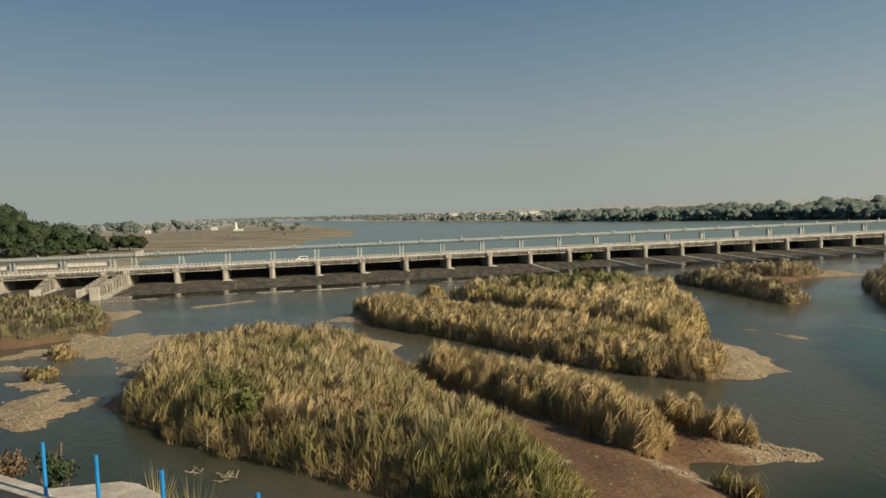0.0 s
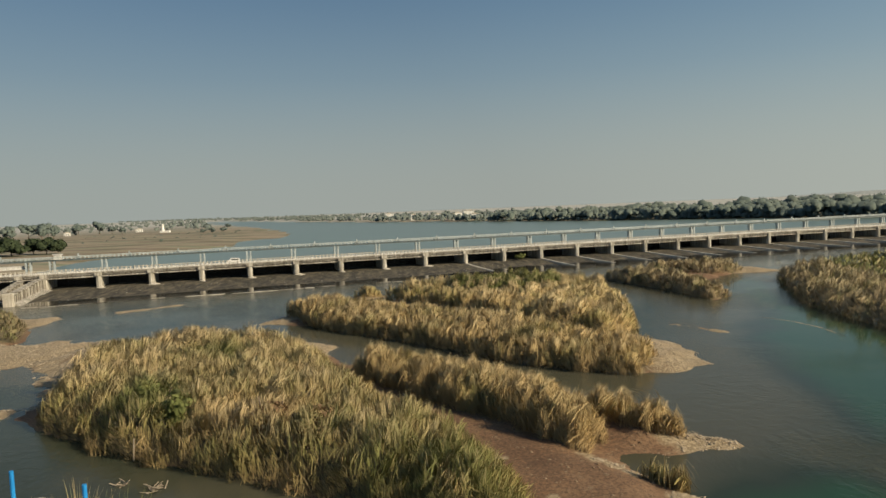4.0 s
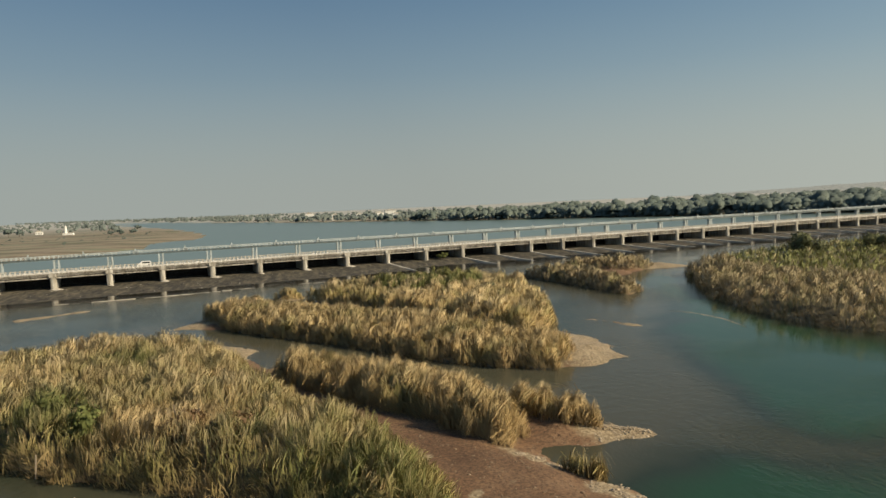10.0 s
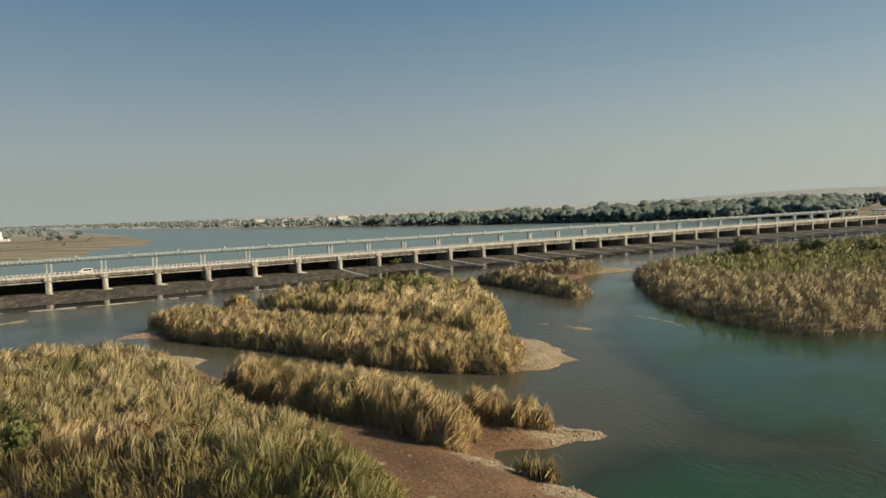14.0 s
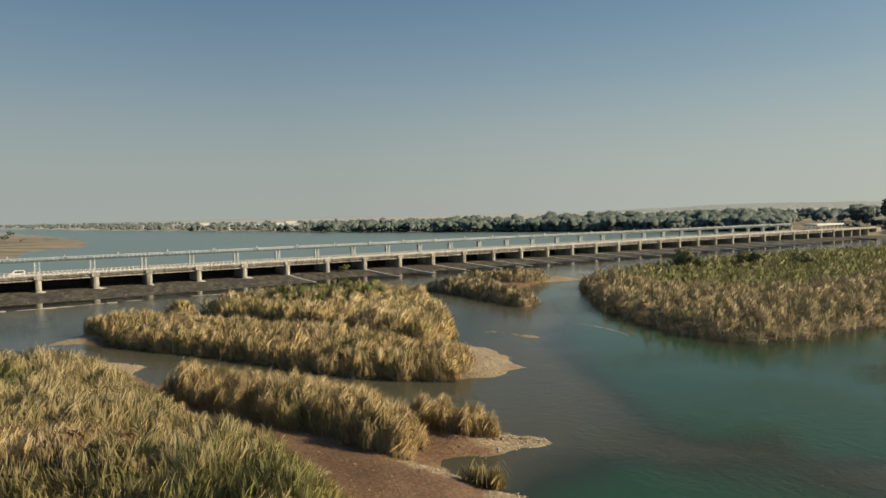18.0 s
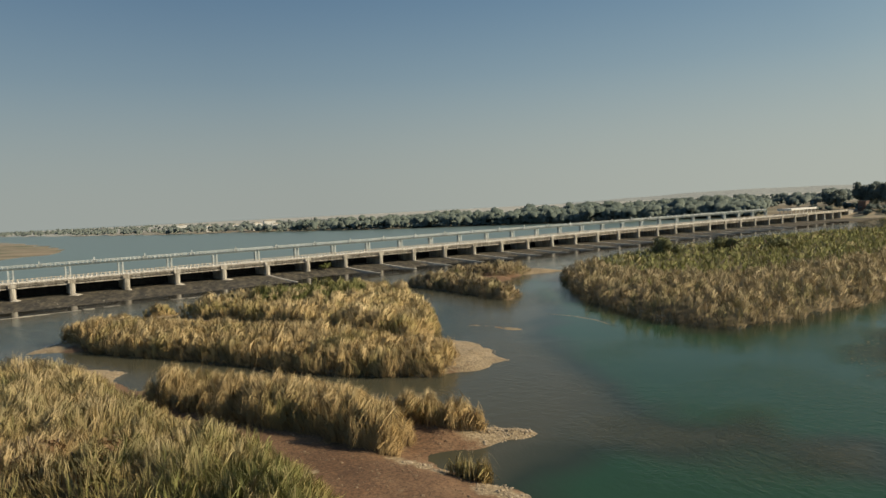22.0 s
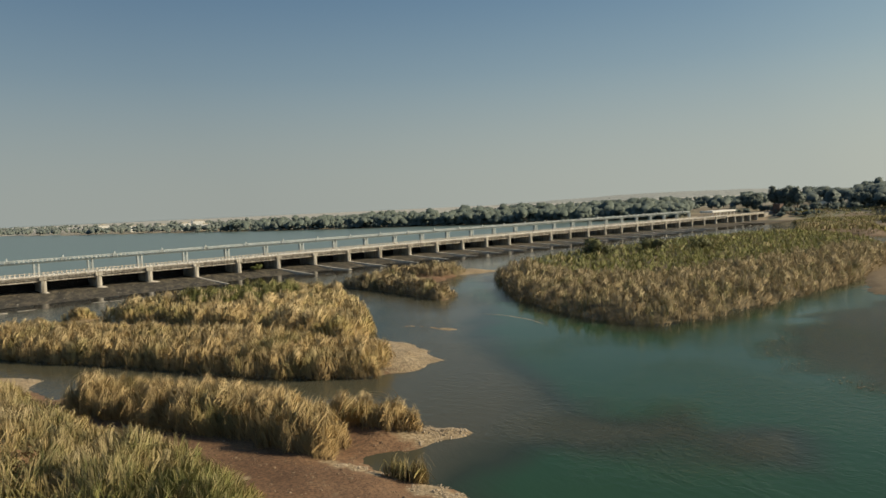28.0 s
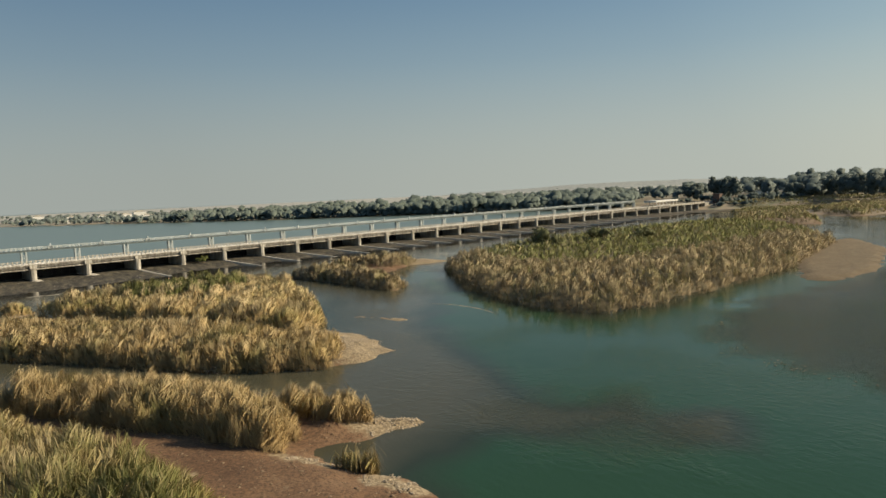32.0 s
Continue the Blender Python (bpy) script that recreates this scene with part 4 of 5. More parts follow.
reed_bed("reed_stand", [REED_TOP], 1.8, 4.4, 0.21, 0.80, 22, "low green reeds on top of a wide island", M_REED_FAR, tuft=0.3, mound=8.0, wisp=3)
reed_bed("reed_stand", [REED_WEST], 6.5, 3.8, 0.11, 0.36, 18, "dry reeds and scrub on the river's west bank", M_REED_FAR, tuft=0.3, mound=7.0, wisp=4)
reed_bed("reed_stand", [[(370, 195), (435, 238), (462, 256), (400, 270), (355, 238)], [(440, 210), (520, 216), (575, 242), (590, 285), (505, 275), (475, 256)], [(350, 150), (400, 141), (452, 155), (400, 172)]],
         1.6, 4.8, 0.30, 0.45, 19, "distant reed islands in the shallows", M_REED_FAR, mound=12.0, wisp=3)
reed_bed("bank_grass", [[(470, 300), (560, 262), (650, 188), (650, 300), (610, 365), (575, 378), (540, 372), (532, 346), (500, 338), (475, 322)]], 0.9, 2.8, 0.4, 0.6, 33, "low green scrub and grass on the far bank", M_REED_FAR, mound=12.0, wisp=2)
reed_bed("reed_tuft", [[(22.6, 58.2), (25.8, 54.6), (26.6, 55.4), (23.4, 59)]], 170, 3.2, 0.045, 0.42, 23, "small green and straw tuft at the mud's edge", out_by=0.2, shoulder=0.5, mound=2.5, tuft=0.4, long=0.85, loose=0.5, spike=0.14)
reed_bed("reed_tuft", [[(-78, 128), (-74, 124), (-72, 128), (-76, 131)], [(-73, 112), (-69, 108), (-67, 112)]], 40, 3.0, 0.09, 0.3, 24, "brown reed tufts on a gravel bar", shoulder=1.8)


# ---- trees and shrubs ----
def crown_leaves(rs, centre, rx, rz, blobs, leaves, leaf, low=0.0, core=2, up=0.0, knob=1.0, inner=0.55):
    """Leaf quads over a cluster of dense clumps: corners (n, 4, 3), tints (n) and normals (n, 4, 3)."""
    b = rs.normal(0, 1, (blobs, 3))
    b /= np.linalg.norm(b, axis=1, keepdims=True)
    b *= (rs.uniform(0.1, 0.9, (blobs, 1))) * np.array([rx * 0.72, rx * 0.72, rz * 0.72])
    br = knob * rs.uniform(0.34, 0.56, blobs) * min(rx, rz * 1.2)
    i = rs.randint(0, blobs, leaves)
    d = rs.normal(0, 1, (leaves, 3))
    d /= np.linalg.norm(d, axis=1, keepdims=True)
    p = b[i] + d * (br[i] * rs.uniform(inner, 1.08, leaves))[:, None] * np.array([1, 1, 0.85])
    p[:, 2] = np.maximum(p[:, 2], -rz * (1 - low))
    p += np.array(centre)
    n1 = rs.normal(0, 0.42, (leaves, 3)) + d
    n1 /= np.linalg.norm(n1, axis=1, keepdims=True)
    t1 = np.cross(n1, rs.normal(0, 1, (leaves, 3)))
    t1 /= np.linalg.norm(t1, axis=1, keepdims=True)
    t2 = np.cross(n1, t1) * np.where((n1 * d).sum(1) < 0, -1, 1)[:, None]
    s = leaf * rs.uniform(0.6, 1.3, leaves)[:, None]
    quad = np.stack([p - t1 * s, p - t2 * s * 0.55, p + t1 * s, p + t2 * s * 0.55], 1)
    # leaves facing up take a paler tint: top light put into the colour
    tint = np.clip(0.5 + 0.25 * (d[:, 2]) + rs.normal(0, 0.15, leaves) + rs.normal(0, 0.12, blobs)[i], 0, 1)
    soft = d + 0.5 * (p - np.array(centre)) / np.array([rx, rx, rz]) + rs.normal(0, 0.25, (leaves, 3)) + np.array([0, 0, 0.15])
    soft /= np.linalg.norm(soft, axis=1, keepdims=True)
    soft = soft + np.array([0, 0, up])
    soft /= np.linalg.norm(soft, axis=1, keepdims=True)
    if not core:
        return quad, tint, np.repeat(soft[:, None, :], 4, 1)
    # the dense inner mass of each clump, tinted darker for the shade inside
    v, f = LUMPS[core]
    lump = v[None] * (br * (0.72 if inner < 0.78 else 0.86))[:, None, None] * rs.uniform(0.76, 1.16, (blobs, len(v), 1)) * np.array([1, 1, 0.85]) + b[:, None, :]
    lump[..., 2] = np.maximum(lump[..., 2], -rz * (1 - low))
    nor = v[None] + 0.35 * lump / np.array([rx, rx, rz]) + np.array([0, 0, up]) + rs.normal(0, 0.2, lump.shape)
    nor /= np.linalg.norm(nor, axis=-1, keepdims=True)
    lump += np.array(centre)
    quad = np.concatenate([quad, lump[:, f].reshape(-1, 4, 3)])
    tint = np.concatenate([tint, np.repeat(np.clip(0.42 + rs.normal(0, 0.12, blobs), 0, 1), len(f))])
    return quad, tint, np.concatenate([np.repeat(soft[:, None, :], 4, 1), nor[:, f].reshape(-1, 4, 3)])


def lump_mesh(cuts):
    """Corners and faces of a cube blown up to a ball, each side cut into squares."""
    co, fa = [], []
    g = np.linspace(-1, 1, cuts + 1)
    for axis in range(3):
        for sgn in (-1, 1):
            for i in range(cuts):
                for j in range(cuts):
                    corners = [(g[i], g[j]), (g[i + 1], g[j]), (g[i + 1], g[j + 1]), (g[i], g[j + 1])]
                    if sgn < 0:
                        corners.reverse()
                    face = []
                    for p, q in corners:
                        c = np.roll(np.array([float(sgn), p, q]), axis)
                        c = tuple(np.round(c / np.linalg.norm(c), 5))
                        if c not in co:
                            co.append(c)
                        face.append(co.index(c))
                    fa.append(face)
    return np.array(co), np.array(fa)


TURN = np.array(Matrix.Rotation(0.95, 3, "X") @ Matrix.Rotation(0.785, 3, "Z"))
LUMPS = {1: (lump_mesh(1)[0] @ TURN.T, lump_mesh(1)[1]), 2: lump_mesh(2), 3: lump_mesh(3)}


def leaf_mesh(name, quads, tints, normals, material):
    co = quads.reshape(-1, 3)
    f = np.arange(len(co)).reshape(-1, 4)
    return link_mesh(name, co, f, {"tint": np.repeat(tints, 4)}, material, 4, normals.reshape(-1, 3))


def tree(name, x, y, h, spread, seed, label, material, leaf=0.6, leaves=900, trunk=0.35, group="", z=None):
    """A tapered trunk with limbs and an uneven crown."""
    rs = np.random.RandomState(seed)
    z = float(ground_height(np.array([x]), np.array([y]))[0][0]) if z is None else z
    top = empty(name, Matrix.Translation((x, y, z - 0.05)))
    tagged(top, label, "tree", group)
    bm = bmesh.new()
    r = h * 0.018 + 0.08
    pts = [Vector((0, 0, 0)), Vector((rs.normal(0, 0.02) * h, rs.normal(0, 0.02) * h, h * trunk)), Vector((rs.normal(0, 0.04) * h, rs.normal(0, 0.04) * h, h * 0.75))]
    for p, q, ra, rb in ((pts[0], pts[1], r * 1.25, r * 0.85), (pts[1], pts[2], r * 0.85, r * 0.3)):
        m = Matrix.Translation((p + q) / 2) @ (q - p).to_track_quat("Z", "Y").to_matrix().to_4x4()
        bmesh.ops.create_cone(bm, cap_ends=True, segments=7, radius1=ra, radius2=rb, depth=(q - p).length, matrix=m)
    for k in range(5):
        a, f = rs.uniform(0, 6.28), rs.uniform(0.0, 0.8)
        p = pts[1].lerp(pts[2], f)
        q = p + Vector((math.cos(a) * spread * 0.6, math.sin(a) * spread * 0.6, h * rs.uniform(0.12, 0.25)))
        m = Matrix.Translation((p + q) / 2) @ (q - p).to_track_quat("Z", "Y").to_matrix().to_4x4()
        bmesh.ops.create_cone(bm, cap_ends=True, segments=5, radius1=r * 0.45, radius2=r * 0.12, depth=(q - p).length, matrix=m)
    part("trunk", bm, M_BARK, top)
    rz = h * (1 - trunk) / 2
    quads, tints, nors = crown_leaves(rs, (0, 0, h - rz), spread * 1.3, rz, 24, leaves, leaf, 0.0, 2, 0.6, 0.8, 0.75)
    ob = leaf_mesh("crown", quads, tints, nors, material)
    ob.parent = top
    return top


def shrub(name, x, y, z, r, h, seed, label, material, leaves=500, leaf=0.22):
    rs = np.random.RandomState(seed)
    top = empty(name, Matrix.Translation((x, y, z)))
    tagged(top, label, "shrub")
    for k in range(6):
        bm = bmesh.new()
        a = rs.uniform(0, 6.28)
        add_rod(bm, (0, 0, -0.2), (math.cos(a) * r * 0.6, math.sin(a) * r * 0.6, h * rs.uniform(0.5, 0.9)), 0.03 + 0.01 * h, 5)
        part("stem", bm, M_BARK, top)
    quads, tints, nors = crown_leaves(rs, (0, 0, h * 0.55), r, h * 0.5, 9, leaves, leaf, 0.0, 0)
    ob = leaf_mesh("crown", quads, tints, nors, material)
    ob.parent = top
    return top


def woods(name, spots, seed, label, material, leaf, leaves, core=1, blobs=9):
    rs = np.random.RandomState(seed)
    qs, ts, ns = [], [], []
    for x, y, z, h, r in spots:
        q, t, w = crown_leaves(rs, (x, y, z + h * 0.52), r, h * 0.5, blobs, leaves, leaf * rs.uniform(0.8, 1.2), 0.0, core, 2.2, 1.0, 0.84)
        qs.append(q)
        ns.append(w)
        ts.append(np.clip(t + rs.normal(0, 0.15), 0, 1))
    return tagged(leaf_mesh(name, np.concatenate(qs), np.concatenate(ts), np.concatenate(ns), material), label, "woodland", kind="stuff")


RIGHT_SHORE = [(470, 420), (425, 472), (395, 508), (340, 588), (300, 642), (246, 698), (154, 842), (60, 1024), (-28, 1165), (-181, 1505), (-380, 2000), (-600, 2600), (-1150, 3600), (-1700, 4500)]


def along(line, s):
    """The point a share s of the way down a line of points, by index."""
    f = s * (len(line) - 1)
    i = min(int(f), len(line) - 2)
    a, b = Vector(line[i]), Vector(line[i + 1])
    return a.lerp(b, f - i), (b - a).normalized()


rs0 = np.random.RandomState(77)
near_spots, far_spots = [], []
for k in range(450):
    s = rs0.uniform(0, 0.47)
    p, d = along(RIGHT_SHORE, s)
    off = 3 + 120 * rs0.uniform(0, 1) ** 1.8
    q = p + Vector((d.y, -d.x)) * off
    h = rs0.uniform(8, 14) * (1.3 - 0.5 * s) + (4 if off > 25 else 0) * rs0.uniform(0.3, 1.3)
    near_spots.append((q.x, q.y, 5.0, h, h * rs0.uniform(0.6, 0.95)))
for k in range(680):
    s = rs0.uniform(0.42, 1.0)
    p, d = along(RIGHT_SHORE, s)
    q = p + Vector((d.y, -d.x)) * (4 + 500 * rs0.uniform(0, 1) ** 1.6)
    h = rs0.uniform(9, 14)
    far_spots.append((q.x, q.y, 4.6, h, h * rs0.uniform(0.9, 1.5)))
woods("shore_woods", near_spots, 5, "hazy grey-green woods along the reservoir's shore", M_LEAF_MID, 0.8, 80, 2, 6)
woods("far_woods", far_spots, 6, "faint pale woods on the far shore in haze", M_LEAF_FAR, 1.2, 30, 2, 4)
# scrub along the water's edge
edge_spots = []
for k in range(420):
    p, d = along(RIGHT_SHORE, rs0.uniform(0, 0.5))
    q = p + Vector((d.y, -d.x)) * rs0.uniform(-1, 8)
    h = rs0.uniform(4.0, 7.5)
    edge_spots.append((q.x, q.y, 4.4, h, h * rs0.uniform(0.7, 1.2)))
woods("shore_scrub", edge_spots, 7, "scrub at the reservoir's edge, paled for haze", M_LEAF_MID, 0.6, 30, 2, 3)

# trees at the barrage's far end
for i, (x, y, h, w) in enumerate(((586, 447, 22, 7), (592, 440, 21, 7), (580, 432, 18, 6), (574, 407, 28, 7), (570, 393, 29, 8), (566, 379, 26, 7), (580, 398, 24, 7), (671, 417, 23, 7), (653, 375, 16, 8), (646, 360, 16, 9), (639, 343, 12, 8), (630, 323, 24, 9), (624, 310, 22, 8), (618, 296, 24, 9), (612, 280, 24, 10), (604, 262, 23, 10))):
    tree("tree", x, y, h, w, 100 + i, "tall dark broad-crowned tree near the barrage's end", M_LEAF_BANK, 1.0, 2000, 0.04 if i != 7 else 0.35, "bank trees", 5.6)
spots = []
for k in range(240):
    x, y = rs0.uniform(612, 1000), rs0.uniform(180, 560)
    h = rs0.uniform(12, 24) + (x - 620) * 0.035
    spots.append((x, y, 6.0, h, h * rs0.uniform(0.4, 0.6)))
for k in range(280):
    x, y = rs0.uniform(480, 950), rs0.uniform(450, 900)
    h = rs0.uniform(12, 20)
    if y - 450 > (x - 480) * 0.15:
        spots.append((x, y, 6.0, h, h * rs0.uniform(0.4, 0.6)))
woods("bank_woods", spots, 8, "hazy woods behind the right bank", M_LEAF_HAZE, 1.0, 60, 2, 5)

spots = []
for k in range(100):
    f = rs0.uniform(0, 1)
    x, y = 532 + 190 * f + rs0.normal(0, 6), 376 - 60 * f + rs0.uniform(-4, 60)
    h = rs0.uniform(4, 9)
    spots.append((x, y, 5.4, h, h * rs0.uniform(0.6, 0.9)))
for k in range(70):
    p = at_bridge(rs0.uniform(636, 800), rs0.uniform(-34, -5))
    h = rs0.uniform(3, 6.5)
    spots.append((p.x, p.y, 2.5, h, h * rs0.uniform(0.6, 0.9)))
woods("bank_scrub", spots, 14, "dark scrub on the bank at the barrage's end", M_LEAF_BANK, 0.55, 60, 2, 5)

# trees of the left bank
for i, (x, y, h, w) in enumerate(((-286, 424, 37, 14), (-268, 416, 33, 13), (-256, 414, 27, 11), (-300, 440, 36, 15), (-244, 420, 21, 9), (-232, 426, 15, 8), (-222, 424, 13, 7), (-214, 434, 12, 7), (-204, 428, 11, 6), (-196, 425, 10, 5), (-250, 400, 14, 10), (-262, 398, 18, 11), (-276, 400, 22, 12), (-238, 404, 11, 9), (-262, 426, 24, 11), (-292, 410, 26, 13), (-226, 410, 9, 8), (-214, 415, 8, 7), (-246, 432, 18, 10), (-236, 392, 7, 7), (-252, 388, 9, 8), (-268, 388, 12, 9), (-284, 392, 16, 10), (-222, 398, 6, 6), (-306, 420, 34, 14), (-280, 436, 34, 12))):
    tree("tree", x, y, h, w, 200 + i, "dense dark green tree on the west bank", M_LEAF, 0.8, 1500, 0.02, "west bank trees")
for i, (x, y, h, w) in enumerate(((-409, 700, 20, 9), (-398, 704, 21, 9), (-386, 700, 17, 8), (-410, 780, 19, 9), (-395, 790, 22, 10), (-378, 785, 21, 9), (-372, 800, 17, 8), (-520, 860, 26, 15), (-500, 870, 24, 14), (-440, 930, 22, 14), (-410, 950, 20, 13), (-385, 960, 21, 12), (-366, 952, 12, 8), (-346, 932, 10, 8), (-321, 1197, 11, 7), (-300, 1190, 9, 7), (-188, 771, 8, 5), (-182, 800, 7, 5), (-200, 780, 6, 5), (-470, 900, 12, 9), (-250, 1000, 9, 7), (-230, 1040, 8, 6))):
    tree("tree", x, y, h, w, 300 + i, "hazy round-topped tree on the dry fields", M_LEAF_BANK, 0.7, 260, 0.12, "field trees")
spots = []
for k in range(320):
    y = rs0.uniform(900, 2600)
    x = -0.27 * y - (rs0.uniform(0, 1) ** 2 * 900 - 20)
    h = rs0.uniform(6, 13)
    spots.append((x, y, 6.0, h, h * rs0.uniform(0.5, 0.9)))
woods("field_woods", spots, 9, "faint trees scattered over distant fields, paled for haze", M_LEAF_FAR, 1.0, 24, 2, 3)
spots = []
for k in range(90):
    y = rs0.uniform(560, 860)
    x = -150 - rs0.uniform(0, 1) ** 2 * 260 - abs(y - 660) * 0.1
    h = rs0.uniform(1.2, 3.2)
    spots.append((x, y, 5.2, h, h * rs0.uniform(0.7, 1.1)))
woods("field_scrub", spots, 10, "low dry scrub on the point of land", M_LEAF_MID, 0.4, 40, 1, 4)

# faint hills beyond the right bank, haze put into their near-sky colour
HX = np.linspace(2300, 4700, 60)
crest = (14 + 44 * np.sin(np.linspace(0.05, 3.0, 60)) ** 1.5) * (0.8 + 0.12 * wander(HX, HX * 0, 900, 61) + 0.04 * wander(HX, HX * 0, 240, 62))
hill_rows = np.stack([np.full(60, 0.0), crest * 0.6, crest, crest * 0.5])
hill_x = HX[None, :] + np.array([0, 150, 300, 700])[:, None]
hill_y = (4700 - 0.55 * (HX - 600))[None, :] + np.array([0, 120, 260, 500])[:, None]
hill_co = np.stack([hill_x, hill_y, hill_rows], -1).reshape(-1, 3)
hill_q = [(r * 60 + c, r * 60 + c + 1, (r + 1) * 60 + c + 1, (r + 1) * 60 + c) for r in range(3) for c in range(59)]
M_HILL = mottled("haze_toned_hills", ((0.3, (0.305, 0.33, 0.325)), (0.7, (0.315, 0.34, 0.33))), 0.004, 0.95)
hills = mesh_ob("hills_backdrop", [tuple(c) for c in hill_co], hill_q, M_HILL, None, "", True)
tagged(hills, "low faint hills on the horizon behind the bank", "hills", kind="structure")

# shrubs among the reeds
shrub("shrub", -24, 78, 0.8, 4.6, 5.2, 41, "leafy green willow shrub among reeds", M_SHRUB, 2600, 0.26)
shrub("shrub", -28, 82, 0.8, 3.4, 5.2, 42, "leafy green willow shrub among reeds", M_SHRUB, 1800, 0.26)
shrub("shrub", -13, 71, 0.9, 3.2, 6.3, 43, "withered brown shrub among reeds", M_DEAD, 1500, 0.22)
shrub("shrub", -8, 68, 0.9, 2.8, 5.8, 44, "withered brown shrub among reeds", M_DEAD, 1300, 0.22)
shrub("shrub", -6, 86, 1.0, 1.8, 4.4, 45, "bright green sapling among reeds", M_SHRUB, 700, 0.24)
shrub("shrub", 33, 186, 1.0, 6.0, 6.8, 46, "rounded green shrub above a reed thicket", M_SHRUB, 1600, 0.4)
shrub("shrub", 62.5, 289.5, 1.2, 3.6, 3.0, 54, "low green bush on the apron below a pier", M_SHRUB, 900, 0.25)
shrub("shrub", 46, 160, 1.0, 3.5, 5.2, 47, "dark green shrub in a reed thicket", M_LEAF, 900, 0.35)
shrub("shrub", 176, 204, 1.3, 9.0, 9.0, 48, "dark rounded bush on a reed island", M_BUSH, 2200, 0.5)
shrub("shrub", 206, 202, 1.3, 12.0, 8.4, 49, "dark spreading bush on a reed island", M_BUSH, 2600, 0.5)
shrub("shrub", 220, 190, 1.3, 8.0, 6.8, 50, "dark low bush on a reed island", M_BUSH, 1300, 0.45)


# ---- the terrace under the camera ----
def bank_z(x, y):
    return float(ground_height(np.array([x]), np.array([y]))[0][0])


t_dir = Vector((2.35, -1.28, 0)).normalized()
t_nrm = Vector((t_dir.y * -1, t_dir.x, 0))
T_ORIGIN = Vector((-12.2, 19.24, 0))
T_M = Matrix.Translation(T_ORIGIN) @ Matrix.Rotation(math.atan2(t_dir.y, t_dir.x), 4, "Z")
bm = bmesh.new()
add_box(bm, -9, 16, -0.30, 0.22, -1.3, 17.9)
add_box(bm, -9, 16, -0.36, 0.28, 17.9, 18.0)
terrace_wall = part("terrace_wall", bm, M_CONC_PALE, None, "", 0.02)
terrace_wall.matrix_basis = T_M
tagged(terrace_wall, "pale plastered terrace wall with a flat coping", "wall", kind="structure")
bm = bmesh.new()
add_prism(bm, [(-2.6, 0.24), (4.3, 0.24), (3.3, 1.75), (2.2, 2.3), (0.9, 2.55), (0.2, 2.45)], -1.3, 17.45)
slab = part("bank_slab", bm, M_CONC_PALE, None, "", 0.03)
slab.matrix_basis = T_M
tagged(slab, "weathered concrete slab on the bank below a terrace wall", "slab", kind="structure")


def fence_post(m):
    top = tagged(empty("fence_post", m), "bright blue painted steel tube post on a wall", "post", "blue fence posts")
    bm = bmesh.new()
    add_rod(bm, (0, 0, 0), (0, 0, 1.6), 0.055, 10)
    part("tube", bm, M_BLUE, top)
    bm = bmesh.new()
    add_box(bm, -0.1, 0.1, -0.1, 0.1, 0.001, 0.02)
    for sx in (-0.07, 0.07):
        add_rod(bm, (sx, 0.07, 0.02), (sx, 0.07, 0.05), 0.012, 6)
        add_rod(bm, (sx, -0.07, 0.02), (sx, -0.07, 0.05), 0.012, 6)
    part("base_plate", bm, M_STEEL, top)
    return top


first_post = fence_post(T_M @ Matrix.Translation((-2.3, -0.1, 18.0)))
for along_wall in (0.32, 2.82, 5.5, 8.8, 11.6):
    copy_thing(first_post, T_M @ Matrix.Translation((along_wall, -0.1, 18.0)))
shrub("shrub", -13.8, 22.6, 15.9, 0.95, 2.6, 51, "small dark leafy bush beside a concrete slab", M_LEAF, 900, 0.075)
shrub("shrub", -17.0, 24.2, 15.4, 1.3, 2.4, 52, "brown-green scrub on the steep bank", M_DEAD, 900, 0.08)
shrub("shrub", -19.0, 25.4, 15.2, 1.5, 2.8, 53, "brown-green scrub on the steep bank", M_LEAF, 900, 0.08)
rs1 = np.random.RandomState(3)


def small_tuft(name, x, y, z, n, h, w, green, seed, label):
    rs = np.random.RandomState(seed)
    a = rs.uniform(0, 6.283, n)
    r = rs.uniform(0.0, 0.25, n) * h
    hh = h * rs.uniform(0.5, 1.1, n)
    out = hh * rs.uniform(0.1, 0.5, n)
    base = np.stack([x + r * np.cos(a), y + r * np.sin(a), np.full(n, z)], -1)
    d = np.stack([np.cos(a), np.sin(a), np.zeros(n)], -1)
    s = np.stack([-np.sin(a), np.cos(a), np.zeros(n)], -1) * w / 2
    up = np.array([0, 0, 1.0])
    p1 = base + d * (out * 0.3)[:, None] + up * (hh * 0.6)[:, None]
    p2 = base + d * out[:, None] + up * hh[:, None]
    co = np.stack([base - s, base + s, p1 + s, p1 - s, p2], 1).reshape(-1, 3)
    b5 = np.arange(n)[:, None] * 5
    tri = np.concatenate([b5 + np.array(t)[None, :] for t in ((0, 1, 2), (0, 2, 3), (3, 2, 4))], 0)
    ob = link_mesh(name, co, tri, {"tint": np.repeat(np.clip(green + rs.normal(0, 0.2, n), 0, 1), 5), "rise": np.tile([0, 0, 0.4, 0.4, 0.7], n)}, M_REED)
    return tagged(ob, label, "grass", kind="stuff")


small_tuft("grass_tuft", -9.4, 20.4, 15.6, 150, 2.3, 0.02, 0.4, 61, "straw and green grass tuft by a slab")
small_tuft("grass_tuft", -8.0, 19.7, 15.2, 170, 2.5, 0.02, 0.75, 62, "green grass blades growing by a slab")


